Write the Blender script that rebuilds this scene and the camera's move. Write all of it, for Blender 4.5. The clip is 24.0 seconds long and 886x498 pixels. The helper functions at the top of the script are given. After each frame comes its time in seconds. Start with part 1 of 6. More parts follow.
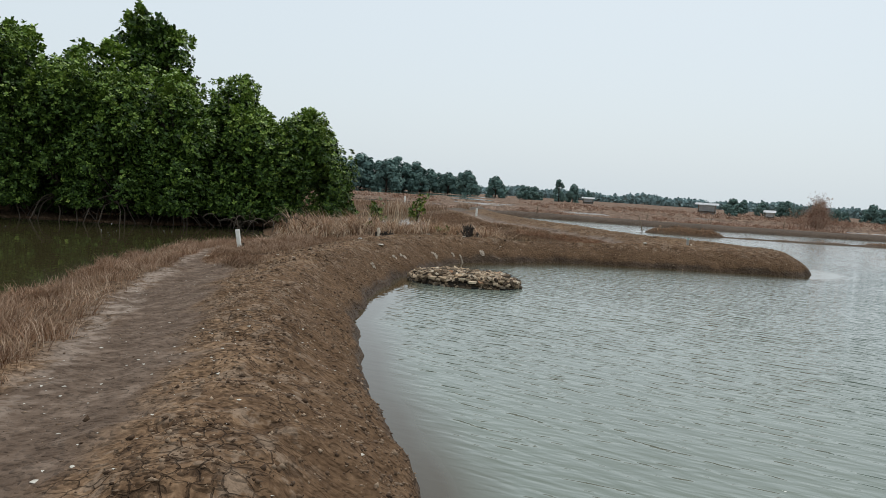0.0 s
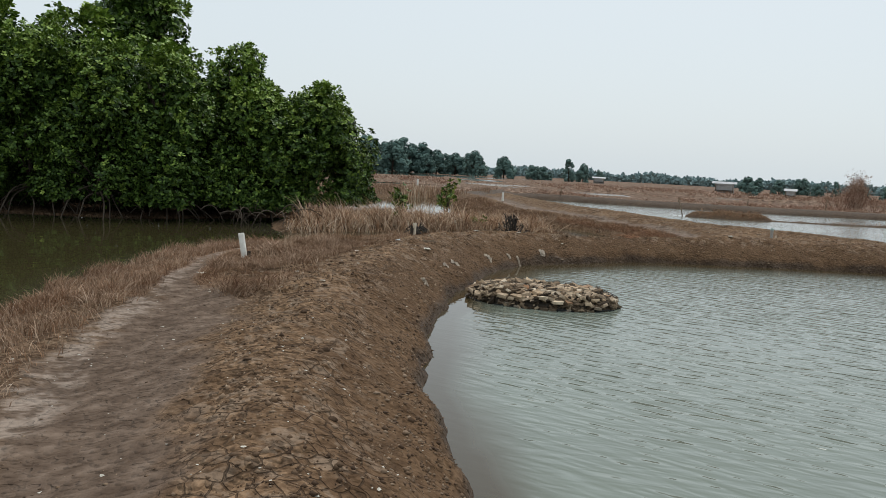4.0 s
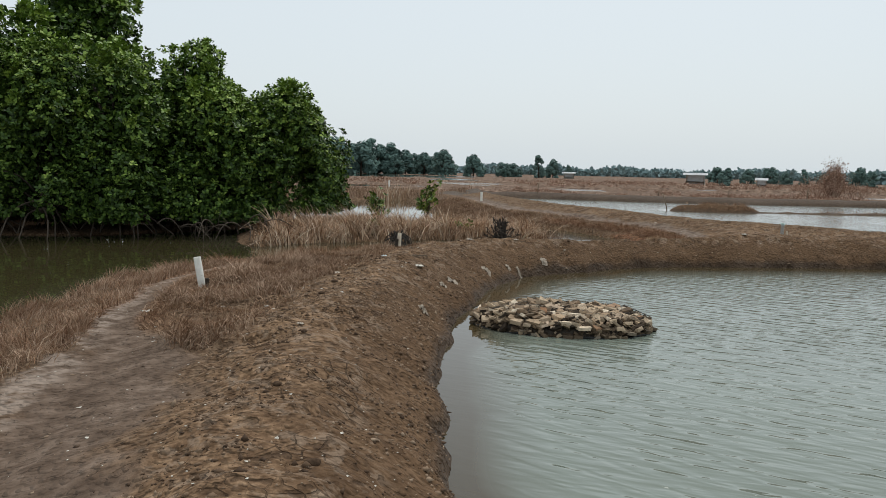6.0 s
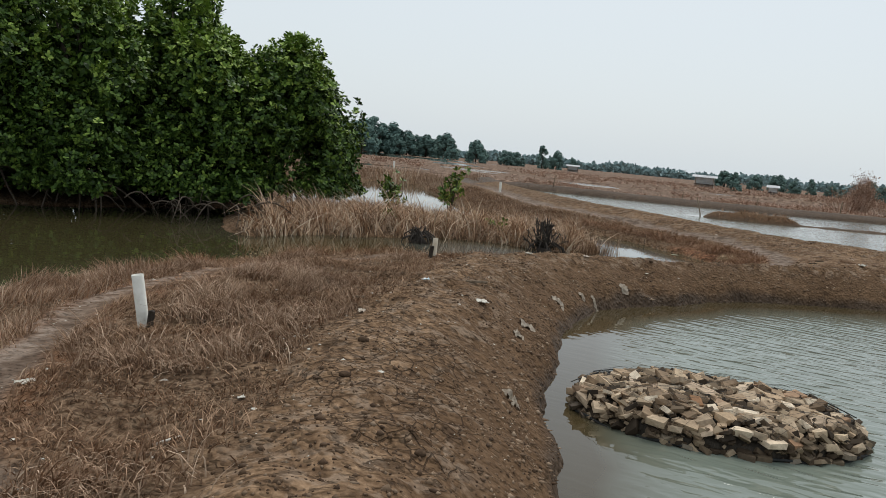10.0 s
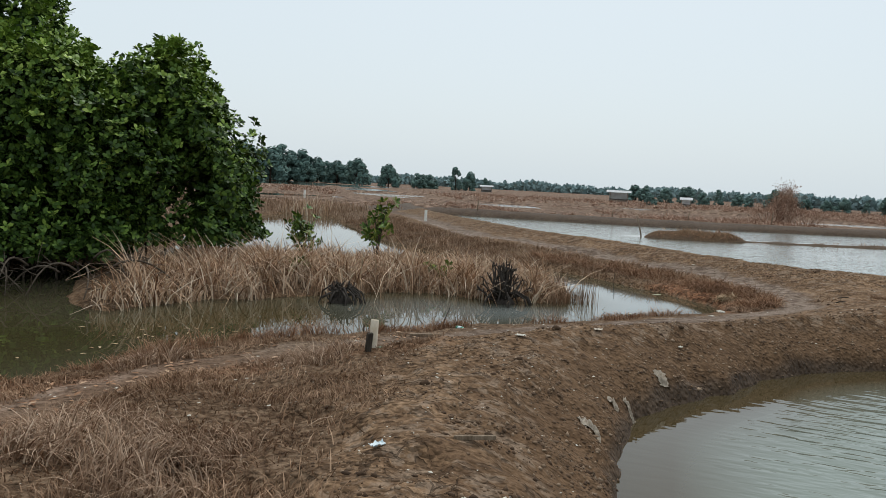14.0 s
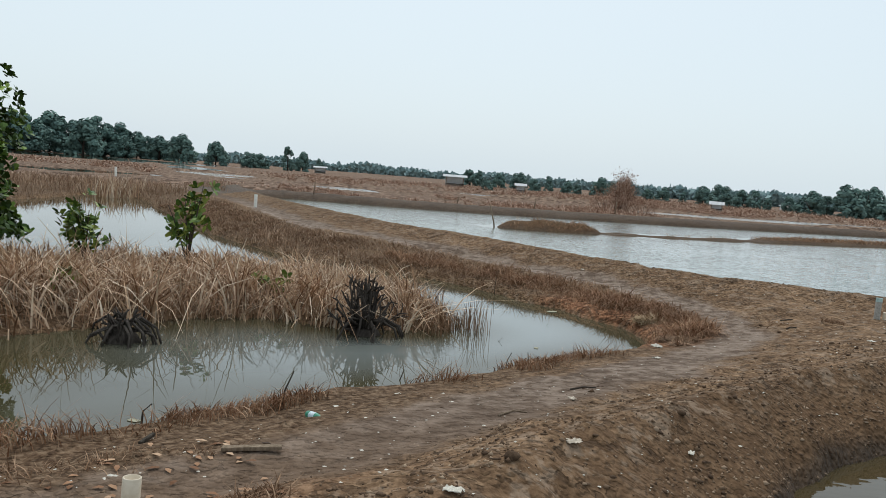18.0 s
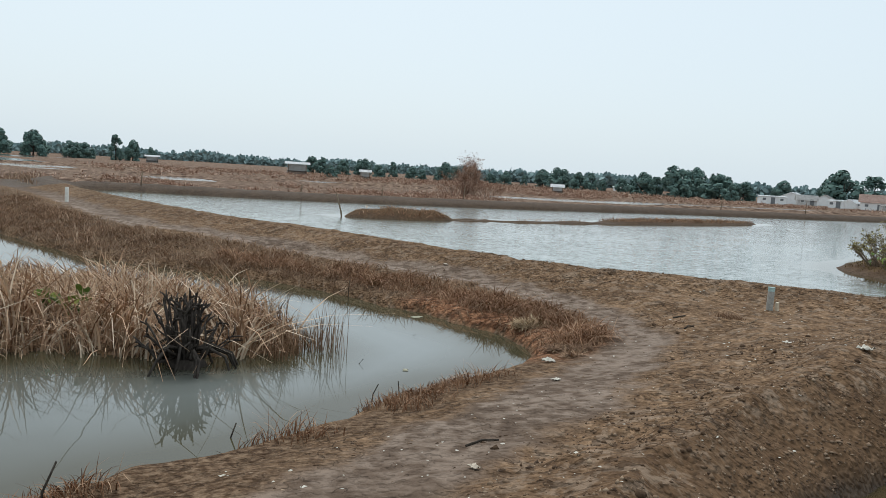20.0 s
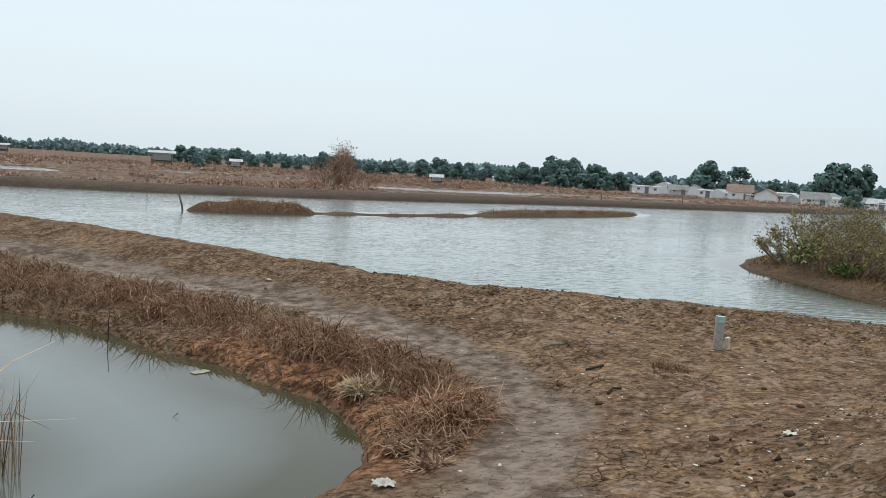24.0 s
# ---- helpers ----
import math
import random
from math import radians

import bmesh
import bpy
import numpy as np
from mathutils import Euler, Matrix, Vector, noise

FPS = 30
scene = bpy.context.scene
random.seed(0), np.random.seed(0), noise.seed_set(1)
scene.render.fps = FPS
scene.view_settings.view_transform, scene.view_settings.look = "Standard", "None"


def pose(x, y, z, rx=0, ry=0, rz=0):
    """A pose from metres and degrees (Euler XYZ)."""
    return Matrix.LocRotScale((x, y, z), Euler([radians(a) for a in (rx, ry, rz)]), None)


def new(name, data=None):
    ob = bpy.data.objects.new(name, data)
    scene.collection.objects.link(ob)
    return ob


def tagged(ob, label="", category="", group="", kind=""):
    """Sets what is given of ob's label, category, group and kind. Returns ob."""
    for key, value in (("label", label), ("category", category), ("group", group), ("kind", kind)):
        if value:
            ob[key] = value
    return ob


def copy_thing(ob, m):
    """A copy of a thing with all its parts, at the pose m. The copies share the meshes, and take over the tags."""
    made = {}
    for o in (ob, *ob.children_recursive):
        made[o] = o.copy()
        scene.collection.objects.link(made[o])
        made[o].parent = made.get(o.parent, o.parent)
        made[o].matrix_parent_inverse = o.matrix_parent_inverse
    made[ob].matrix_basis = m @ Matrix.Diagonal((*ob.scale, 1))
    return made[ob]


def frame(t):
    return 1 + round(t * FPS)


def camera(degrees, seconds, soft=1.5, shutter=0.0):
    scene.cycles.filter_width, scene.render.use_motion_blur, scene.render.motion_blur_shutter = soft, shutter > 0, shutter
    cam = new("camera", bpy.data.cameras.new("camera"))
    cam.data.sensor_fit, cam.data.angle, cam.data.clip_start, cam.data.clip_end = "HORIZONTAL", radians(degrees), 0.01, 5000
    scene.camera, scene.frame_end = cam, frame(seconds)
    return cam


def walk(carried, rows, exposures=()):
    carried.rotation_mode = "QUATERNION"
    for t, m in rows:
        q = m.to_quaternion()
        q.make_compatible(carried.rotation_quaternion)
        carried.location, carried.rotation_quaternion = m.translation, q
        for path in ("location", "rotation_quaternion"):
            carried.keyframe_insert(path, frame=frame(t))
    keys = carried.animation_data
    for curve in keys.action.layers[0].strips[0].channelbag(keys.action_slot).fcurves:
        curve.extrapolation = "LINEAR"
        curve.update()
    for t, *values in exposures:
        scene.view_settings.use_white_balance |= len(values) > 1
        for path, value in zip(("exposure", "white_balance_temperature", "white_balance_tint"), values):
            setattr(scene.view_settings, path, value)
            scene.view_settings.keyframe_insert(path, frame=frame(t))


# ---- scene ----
cam = camera(56.4, 24.0, soft=0.85)
METRES, EYE, TILT, LEAN, TURN = 30.0, 2.3, -4.2, -3.7, 0.0
ROWS = [
    (0.0, 0.0, 0.0, 0.0, 0.0, 0.0, -0.0),
    (0.5, -0.0075, 0.0224, 0.0009, 3.28, -0.59, -0.48),
    (1.0, -0.0128, 0.0408, 0.0036, 2.83, -0.42, 1.72),
    (1.5, -0.0171, 0.0601, 0.0065, 2.18, -0.58, 0.53),
    (2.0, -0.0228, 0.0803, 0.0091, 0.93, -0.8, 0.39),
    (2.5, -0.0267, 0.1018, 0.011, -0.51, -1.13, 1.06),
    (4.5, -0.0438, 0.1873, 0.0186, 0.53, -1.32, 0.56),
    (5.0, -0.0461, 0.2083, 0.0211, 0.01, -0.83, 1.17),
    (5.5, -0.0512, 0.2298, 0.0229, -1.63, -1.33, 1.93),
    (6.0, -0.055, 0.2508, 0.025, -1.74, -1.42, 2.56),
    (6.5, -0.0586, 0.2702, 0.0267, -0.91, -1.27, 1.28),
    (7.0, -0.0632, 0.2906, 0.0287, -5.6, -0.71, 1.1),
    (7.5, -0.0659, 0.3115, 0.0299, -3.92, -0.87, -0.11),
    (8.0, -0.0711, 0.333, 0.0314, -3.01, -0.55, -0.76),
    (8.5, -0.0743, 0.3533, 0.0333, -2.08, -0.83, -0.88),
    (9.0, -0.0784, 0.3744, 0.034, -2.0, -0.93, -1.44),
    (9.5, -0.0822, 0.395, 0.036, -2.32, -2.43, -1.58),
    (10.0, -0.0825, 0.4148, 0.038, -2.06, -2.55, -1.48),
    (10.5, -0.0854, 0.4372, 0.0404, -3.77, -1.84, -1.45),
    (12.5, -0.0862, 0.5217, 0.0458, -5.2, -0.96, 0.34),
    (13.0, -0.0872, 0.5426, 0.0495, -7.6, -1.59, 1.03),
    (13.5, -0.0859, 0.5643, 0.0512, -9.03, -1.5, 1.72),
    (14.0, -0.086, 0.5868, 0.0532, -8.02, -0.92, 1.25),
    (14.5, -0.0843, 0.6078, 0.0549, -9.18, -0.63, 1.58),
    (15.0, -0.0818, 0.6273, 0.0571, -9.72, -1.22, -0.64),
    (15.5, -0.0807, 0.6476, 0.06, -15.35, -0.82, -0.48),
    (16.0, -0.0764, 0.6683, 0.062, -16.34, -0.6, 0.11),
    (16.5, -0.0755, 0.689, 0.0631, -17.15, -1.01, -0.27),
    (17.0, -0.0726, 0.7078, 0.064, -18.68, -1.25, 0.22),
    (17.5, -0.0695, 0.7268, 0.0645, -15.65, -1.38, -0.55),
    (18.0, -0.0657, 0.7488, 0.0646, -19.57, -2.35, 0.53),
    (18.5, -0.0592, 0.7687, 0.0655, -20.95, -2.83, 0.74),
    (19.0, -0.0538, 0.7892, 0.0661, -23.3, -2.86, 0.95),
    (19.5, -0.0463, 0.8063, 0.0667, -27.94, -3.44, 1.93),
    (21.5, -0.0074, 0.8739, 0.0671, -32.78, -3.51, 1.94),
    (22.0, 0.0052, 0.8869, 0.0665, -34.41, -3.98, 2.59),
    (22.5, 0.0195, 0.901, 0.0653, -34.42, -4.83, 2.67),
    (23.0, 0.0358, 0.9163, 0.0647, -37.12, -5.33, 2.68),
    (23.5, 0.0506, 0.9265, 0.0654, -37.16, -5.32, 2.1),
    (24.0, 0.0653, 0.9396, 0.0661, -38.49, -4.46, 2.03),
]
walk(cam, [(t, pose(0, 0, EYE, TILT, LEAN, TURN) @ pose(METRES * x, METRES * y, METRES * z, 90 + pitch, roll, yaw)) for t, x, y, z, yaw, pitch, roll in ROWS],
     [(0.0, 0.03, 6330, 8), (3.0, 0.03, 6400, 8), (10.0, 0.02, 6450, 9), (13.0, 0.04, 6380, 8), (16.0, 0.08, 6230, 6), (24.0, 0.17, 6180, 6)])

# ---- light ----
SUN_EL, SUN_AZ = radians(58), radians(20)          # azimuth from +y towards +x
world = bpy.data.worlds.new("overcast_sky")
scene.world = world
world.use_nodes = True
wn, wl = world.node_tree.nodes, world.node_tree.links
sky = wn.new("ShaderNodeTexSky")
sky.sky_type, sky.sun_disc = 'NISHITA', False
sky.sun_elevation, sky.sun_rotation = SUN_EL, SUN_AZ
sky.dust_density, sky.air_density, sky.ozone_density = 4.0, 1.0, 1.0
dim = wn.new("ShaderNodeMix")
dim.data_type, dim.blend_type = 'RGBA', 'MULTIPLY'
dim.inputs[0].default_value = 1.0
dim.inputs[7].default_value = (0.10, 0.10, 0.10, 1)
wl.new(sky.outputs[0], dim.inputs[6])
veil = wn.new("ShaderNodeMix")                      # thin even cloud over the sky
veil.data_type = 'RGBA'
veil.inputs[0].default_value = 0.80
veil.inputs[7].default_value = (0.770, 0.838, 0.882, 1)
wl.new(dim.outputs[2], veil.inputs[6])
wl.new(veil.outputs[2], wn["Background"].inputs[0])
wn["Background"].inputs[1].default_value = 1.0
sun = new("sun", bpy.data.lights.new("sun", 'SUN'))
sun.data.energy, sun.data.angle, sun.data.color = 1.5, radians(25), (1.0, 0.96, 0.9)
sun.rotation_euler = Vector((-math.sin(SUN_AZ) * math.cos(SUN_EL), -math.cos(SUN_AZ) * math.cos(SUN_EL), -math.sin(SUN_EL))).to_track_quat("-Z", "Y").to_euler()
scene.view_settings.exposure = 0.0

# ---- materials ----


class Nodes:
    """Short hand for building a node material."""

    def __init__(self, name, rough=0.8, metal=0.0, ior=1.45, spec=0.3):
        self.mat = bpy.data.materials.new(name)
        self.mat.use_nodes = True
        self.t = self.mat.node_tree
        self.b = self.t.nodes["Principled BSDF"]
        self.b.inputs["Roughness"].default_value = rough
        self.b.inputs["Metallic"].default_value = metal
        self.b.inputs["IOR"].default_value = ior
        self.b.inputs["Specular IOR Level"].default_value = spec

    def node(self, kind, **values):
        n = self.t.nodes.new(kind)
        for key, value in values.items():
            n.inputs[key.replace("_", " ")].default_value = value
        return n

    def link(self, a, b):
        self.t.links.new(a, b)

    def coords(self, scale=(1, 1, 1), turn=0.0, which="Object"):
        c = self.node("ShaderNodeTexCoord")
        m = self.node("ShaderNodeMapping")
        m.inputs["Scale"].default_value = scale
        m.inputs["Rotation"].default_value = (0, 0, turn)
        self.link(c.outputs[which], m.inputs["Vector"])
        return m.outputs[0]

    def turned(self, along, across, turn):
        """Object coordinates turned first, then stretched: crests run at that angle from x."""
        c = self.node("ShaderNodeTexCoord")
        m = self.node("ShaderNodeMapping")
        m.vector_type = 'TEXTURE'
        m.inputs["Scale"].default_value = (along, across, 1)
        m.inputs["Rotation"].default_value = (0, 0, turn)
        self.link(c.outputs["Object"], m.inputs["Vector"])
        return m.outputs[0]

    def noise(self, scale, detail=5.0, rough=0.6, at=None, dist=0.0):
        n = self.node("ShaderNodeTexNoise", Scale=scale, Detail=detail, Roughness=rough, Distortion=dist)
        self.link(at if at is not None else self.coords(), n.inputs["Vector"])
        return n.outputs["Fac"]

    def cells(self, scale, feature='DISTANCE_TO_EDGE', at=None):
        n = self.node("ShaderNodeTexVoronoi", Scale=scale)
        n.feature = feature
        self.link(at if at is not None else self.coords(), n.inputs["Vector"])
        return n.outputs["Distance"]

    def plates(self, scale, at):
        """Random value of each cell of a plate pattern."""
        n = self.node("ShaderNodeTexVoronoi", Scale=scale)
        self.link(at, n.inputs["Vector"])
        sep = self.node("ShaderNodeSeparateColor")
        self.link(n.outputs["Color"], sep.inputs[0])
        return sep.outputs[0]

    def warped(self, scale, amount):
        """Object coordinates shaken by noise, for ragged cells."""
        n = self.node("ShaderNodeTexNoise", Scale=scale, Detail=4.0)
        at = self.coords()
        self.link(at, n.inputs["Vector"])
        m = self.node("ShaderNodeVectorMath")
        m.operation = 'MULTIPLY_ADD'
        self.link(n.outputs["Color"], m.inputs[0])
        m.inputs[1].default_value = (amount,) * 3
        self.link(at, m.inputs[2])
        return m.outputs[0]

    def ramp(self, fac, *stops):
        n = self.node("ShaderNodeValToRGB")
        r = n.color_ramp.elements
        while len(r) < len(stops):
            r.new(0.5)
        for e, (p, c) in zip(r, stops):
            e.position, e.color = p, (*c, 1) if len(c) == 3 else c
        self.link(fac, n.inputs[0])
        return n.outputs[0]

    def grey(self, fac, lo, hi, a=0.0, b=1.0):
        n = self.node("ShaderNodeMapRange")
        for i, v in enumerate((lo, hi, a, b)):
            n.inputs[i + 1].default_value = v
        self.link(fac, n.inputs[0])
        return n.outputs[0]

    def mix(self, fac, a, b, how='MIX'):
        n = self.node("ShaderNodeMix")
        n.data_type, n.blend_type = 'RGBA', how
        for sock, v in ((n.inputs[0], fac), (n.inputs[6], a), (n.inputs[7], b)):
            if isinstance(v, (int, float)):
                sock.default_value = v
            elif isinstance(v, tuple):
                sock.default_value = (*v, 1)
            else:
                self.link(v, sock)
        return n.outputs[2]

    def math(self, how, a, b):
        n = self.node("ShaderNodeMath")
        n.operation = how
        for sock, v in ((n.inputs[0], a), (n.inputs[1], b)):
            if isinstance(v, (int, float)):
                sock.default_value = v
            else:
                self.link(v, sock)
        return n.outputs[0]

    def attr(self, name):
        n = self.node("ShaderNodeAttribute")
        n.attribute_name = name
        return n.outputs["Fac"]

    def island(self):
        return self.node("ShaderNodeNewGeometry").outputs["Random Per Island"]

    def one(self):
        return self.node("ShaderNodeObjectInfo").outputs["Random"]

    def colour(self, c):
        if isinstance(c, tuple):
            self.b.inputs["Base Color"].default_value = (*c, 1)
        else:
            self.link(c, self.b.inputs["Base Color"])
        return self

    def rough(self, r):
        self.link(r, self.b.inputs["Roughness"])
        return self

    def bump(self, h, strength=0.5, distance=0.02):
        n = self.node("ShaderNodeBump", Strength=strength, Distance=distance)
        self.link(h, n.inputs["Height"])
        self.link(n.outputs[0], self.b.inputs["Normal"])
        return self


def soil_material():
    k = Nodes("soil", rough=0.95, spec=0.12)
    at = k.warped(4, 0.09)
    broad, mid, grain = k.noise(0.9, 3, 0.5), k.noise(5.2, 3, 0.55), k.noise(19, 2, 0.5)
    tone = k.math('ADD', k.math('ADD', k.math('MULTIPLY', broad, 0.20), k.math('MULTIPLY', mid, 0.36)), k.math('MULTIPLY', grain, 0.44))
    crust = k.ramp(tone, (0.37, (0.086, 0.049, 0.026)), (0.47, (0.150, 0.090, 0.051)), (0.54, (0.212, 0.131, 0.075)), (0.63, (0.325, 0.211, 0.128)))
    darker = k.ramp(tone, (0.36, (0.076, 0.043, 0.023)), (0.50, (0.116, 0.068, 0.037)), (0.64, (0.165, 0.100, 0.057)))
    wet = k.ramp(tone, (0.36, (0.040, 0.025, 0.015)), (0.50, (0.070, 0.045, 0.028)), (0.64, (0.110, 0.073, 0.047)))
    tread = k.math('ADD', k.math('MULTIPLY', k.noise(1.5, 4, 0.6), 0.45), k.math('MULTIPLY', k.noise(6, 2, 0.5), 0.55))
    worn = k.ramp(tread, (0.34, (0.090, 0.060, 0.042)), (0.46, (0.128, 0.088, 0.063)), (0.54, (0.154, 0.108, 0.079)), (0.66, (0.215, 0.156, 0.117)))
    thatch = k.ramp(k.noise(14, 3, 0.6), (0.38, (0.062, 0.035, 0.020)), (0.5, (0.128, 0.079, 0.047)), (0.62, (0.215, 0.145, 0.093)))
    rust = k.ramp(k.noise(6, 5, 0.65), (0.40, (0.090, 0.042, 0.022)), (0.5, (0.215, 0.098, 0.050)), (0.60, (0.370, 0.195, 0.108)))
    field = k.ramp(k.noise(1.6, 6, 0.65), (0.42, (0.086, 0.052, 0.035)), (0.5, (0.190, 0.122, 0.085)), (0.58, (0.345, 0.242, 0.176)))
    bare = k.attr("crust")
    flake = k.math('MULTIPLY', k.grey(k.noise(4.5, 4, 0.65), 0.52, 0.60), bare)
    pit = k.grey(k.noise(7.5, 2, 0.5), 0.36, 0.42, 1.0, 0.0)
    # bank slopes take the darker soil tone
    c = k.mix(k.attr("bank"), crust, darker)
    c = k.mix(k.math('MULTIPLY', flake, 0.62), c, k.mix(mid, (0.205, 0.142, 0.096), (0.330, 0.246, 0.180)))
    c = k.mix(k.attr("thatch"), c, thatch)
    c = k.mix(k.attr("field"), c, field)
    c = k.mix(k.attr("rust"), c, rust)
    c = k.mix(k.attr("path"), c, worn)
    c = k.mix(k.math('MULTIPLY', k.attr("pale"), k.grey(tread, 0.44, 0.56, 0.1, 0.9)), c, (0.330, 0.262, 0.212))
    c = k.mix(k.attr("wet"), c, wet)
    # shade of pits and cracks painted into the soil colour
    c = k.mix(k.math('MULTIPLY', pit, k.grey(bare, 0.0, 1.0, 0.12, 0.55)), c, (0.046, 0.028, 0.017))
    crack = k.cells(7.0, at=at)
    dry = k.math('MULTIPLY', k.grey(crack, 0.008, 0.045, 1.0, 0.0), k.grey(k.noise(0.7, 2), 0.50, 0.58))
    dry = k.math('MULTIPLY', dry, bare)
    c = k.mix(k.math('MULTIPLY', dry, 0.55), c, (0.042, 0.026, 0.016))
    k.colour(c)
    clod = k.grey(k.cells(15, 'F1', at), 0.0, 0.6, 1.0, 0.0)
    relief = k.math('ADD', k.math('MULTIPLY', mid, 0.55), k.math('ADD', k.math('MULTIPLY', grain, 0.55), k.math('MULTIPLY', clod, 0.8)))
    relief = k.math('SUBTRACT', relief, k.math('MULTIPLY', k.math('ADD', pit, dry), 0.4))
    k.bump(k.math('MULTIPLY', relief, k.math('MULTIPLY', k.grey(k.attr("path"), 0.0, 1.0, 1.0, 0.7), k.grey(k.attr("bank"), 0.0, 1.0, 1.0, 0.6))), 1.0, 0.05)
    k.rough(k.grey(k.attr("wet"), 0.0, 1.0, 0.95, 0.55))
    return k.mat


def water_material(name, base, ripple, scale, turn, rough, silt_and_sky=None, margin=(0.062, 0.046, 0.022)):
    k = Nodes(name, rough=rough, ior=1.333, spec=0.5)
    tone = k.noise(0.35, 3)
    c = k.mix(tone, tuple(v * 0.85 for v in base), tuple(v * 1.12 for v in base))
    if silt_and_sky:                                       # reflected sky painted in along x; in the still pond partly pale silt
        tint, x0, x1 = silt_and_sky
        sep = k.node("ShaderNodeSeparateXYZ")
        k.link(k.coords(), sep.inputs[0])
        c = k.mix(k.grey(k.math('ADD', sep.outputs[0], k.math('MULTIPLY', k.noise(0.4, 3), 3.0)), x0, x1), c, tint)
    shore = k.attr("shore")
    # brown shallows and the bank's reflection, both painted into the shore colour
    k.colour(k.mix(k.grey(shore, 0.1, 0.75), c, margin))
    water_xyz = k.node("ShaderNodeSeparateXYZ")          # far ripples flattened so the water looks bright from the camera
    k.link(k.coords(), water_xyz.inputs[0])
    long = k.noise(1.0, 1, 0.4, k.turned(scale[0], scale[1], turn), 0.35)
    cross = k.noise(1.0, 1, 0.4, k.turned(scale[0] * 0.6, scale[1] * 0.62, turn + 0.33), 0.3)
    gust = k.math('MULTIPLY', k.grey(k.noise(0.22, 2), 0.3, 0.7, 0.6, 1.1), k.math('MULTIPLY', k.grey(shore, 0.10, 0.6, 1.0, 0.06), k.grey(water_xyz.outputs[1], 30.0, 48.0, 1.0, 0.5)))
    k.bump(k.math('MULTIPLY', k.math('ADD', long, k.math('MULTIPLY', cross, 0.4)), gust), 1.0, ripple)
    return k.mat


def leaf_material(name, dark, mid, light, rough=0.42):
    k = Nodes(name, rough=rough, spec=0.25)
    c = k.ramp(k.island(), (0.0, dark), (0.55, mid), (0.93, light), (1.0, tuple(v * 1.25 for v in light)))
    c = k.mix(k.grey(k.noise(0.6, 3), 0.3, 0.7), c, k.mix(0.3, c, dark))
    k.colour(c)
    k.b.inputs["Subsurface Weight"].default_value = 0.0
    return k.mat


def blade_material(name, *stops):
    k = Nodes(name, rough=0.8, spec=0.2)
    n = len(stops) - 1
    c = k.ramp(k.island(), *[(i / n, s) for i, s in enumerate(stops)])
    k.colour(k.mix(k.grey(k.noise(0.9, 3), 0.35, 0.65), c, k.mix(0.45, c, stops[0])))
    return k.mat


def bark_material(name, a, b, scale=18):
    k = Nodes(name, rough=0.9, spec=0.15)
    n = k.noise(scale, 5, 0.7, k.coords((1, 1, 0.25)))
    k.colour(k.ramp(n, (0.3, a), (0.7, b))).bump(n, 0.6, 0.02)
    return k.mat


def plain_material(name, a, b, scale=12, rough=0.6, bump=0.15, spec=0.35, metal=0.0):
    k = Nodes(name, rough=rough, spec=spec, metal=metal)
    n = k.noise(scale, 5, 0.65)
    k.colour(k.ramp(n, (0.3, a), (0.7, b))).bump(n, bump, 0.01)
    return k.mat


def stone_material(name="rubble_stone", soak=0.0):
    k = Nodes(name, rough=0.85 - 0.4 * soak, spec=0.2)
    c = k.ramp(k.one(), (0.0, (0.150, 0.100, 0.062)), (0.2, (0.330, 0.230, 0.146)), (0.42, (0.520, 0.370, 0.236)), (0.6, (0.370, 0.285, 0.202)), (0.78, (0.680, 0.510, 0.340)), (0.9, (0.860, 0.720, 0.545)), (1.0, (0.330, 0.170, 0.085)))
    n = k.noise(16, 6, 0.7)
    c = k.mix(k.grey(n, 0.3, 0.6), k.mix(0.45, c, (0.070, 0.052, 0.034)), c)
    k.colour(k.mix(soak, c, (0.030, 0.023, 0.015))).bump(n, 0.6, 0.02)
    return k.mat


SOIL = soil_material()
WATER_OPEN = water_material("pond_water_rippled", (0.172, 0.198, 0.163), 0.032, (0.55, 0.155), -0.68, 0.02, ((0.285, 0.312, 0.300), 7.0, 22.0))
WATER_STILL = water_material("pond_water_still", (0.050, 0.043, 0.019), 0.003, (1.1, 0.45), 0.3, 0.012, ((0.190, 0.208, 0.203), -1.5, 3.0), (0.066, 0.059, 0.034))
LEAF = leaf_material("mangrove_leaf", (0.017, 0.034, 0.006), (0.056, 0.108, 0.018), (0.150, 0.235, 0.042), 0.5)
# lighter copy of the leaf colour, for lit crown tops and young shoots
LEAF_LIT = leaf_material("lit_mangrove_leaf", (0.090, 0.155, 0.025), (0.185, 0.280, 0.044), (0.350, 0.450, 0.092), 0.5)
LEAF_YOUNG = leaf_material("sapling_leaf", (0.035, 0.075, 0.015), (0.125, 0.190, 0.035), (0.33, 0.37, 0.085))
# distance haze painted into the colour of both far leaf materials
LEAF_FAR = leaf_material("hazed_distant_leaf", (0.102, 0.166, 0.148), (0.125, 0.195, 0.170), (0.152, 0.226, 0.188), 0.9)
LEAF_HAZED = leaf_material("hazed_woods_leaf", (0.185, 0.262, 0.265), (0.210, 0.290, 0.290), (0.240, 0.320, 0.312), 0.9)
LEAF_BUSH = leaf_material("bush_leaf", (0.131, 0.104, 0.048), (0.254, 0.203, 0.084), (0.362, 0.319, 0.105), 0.7)
GRASS_DRY = blade_material("dry_grass", (0.135, 0.074, 0.041), (0.300, 0.188, 0.118), (0.470, 0.318, 0.212), (0.690, 0.520, 0.378))
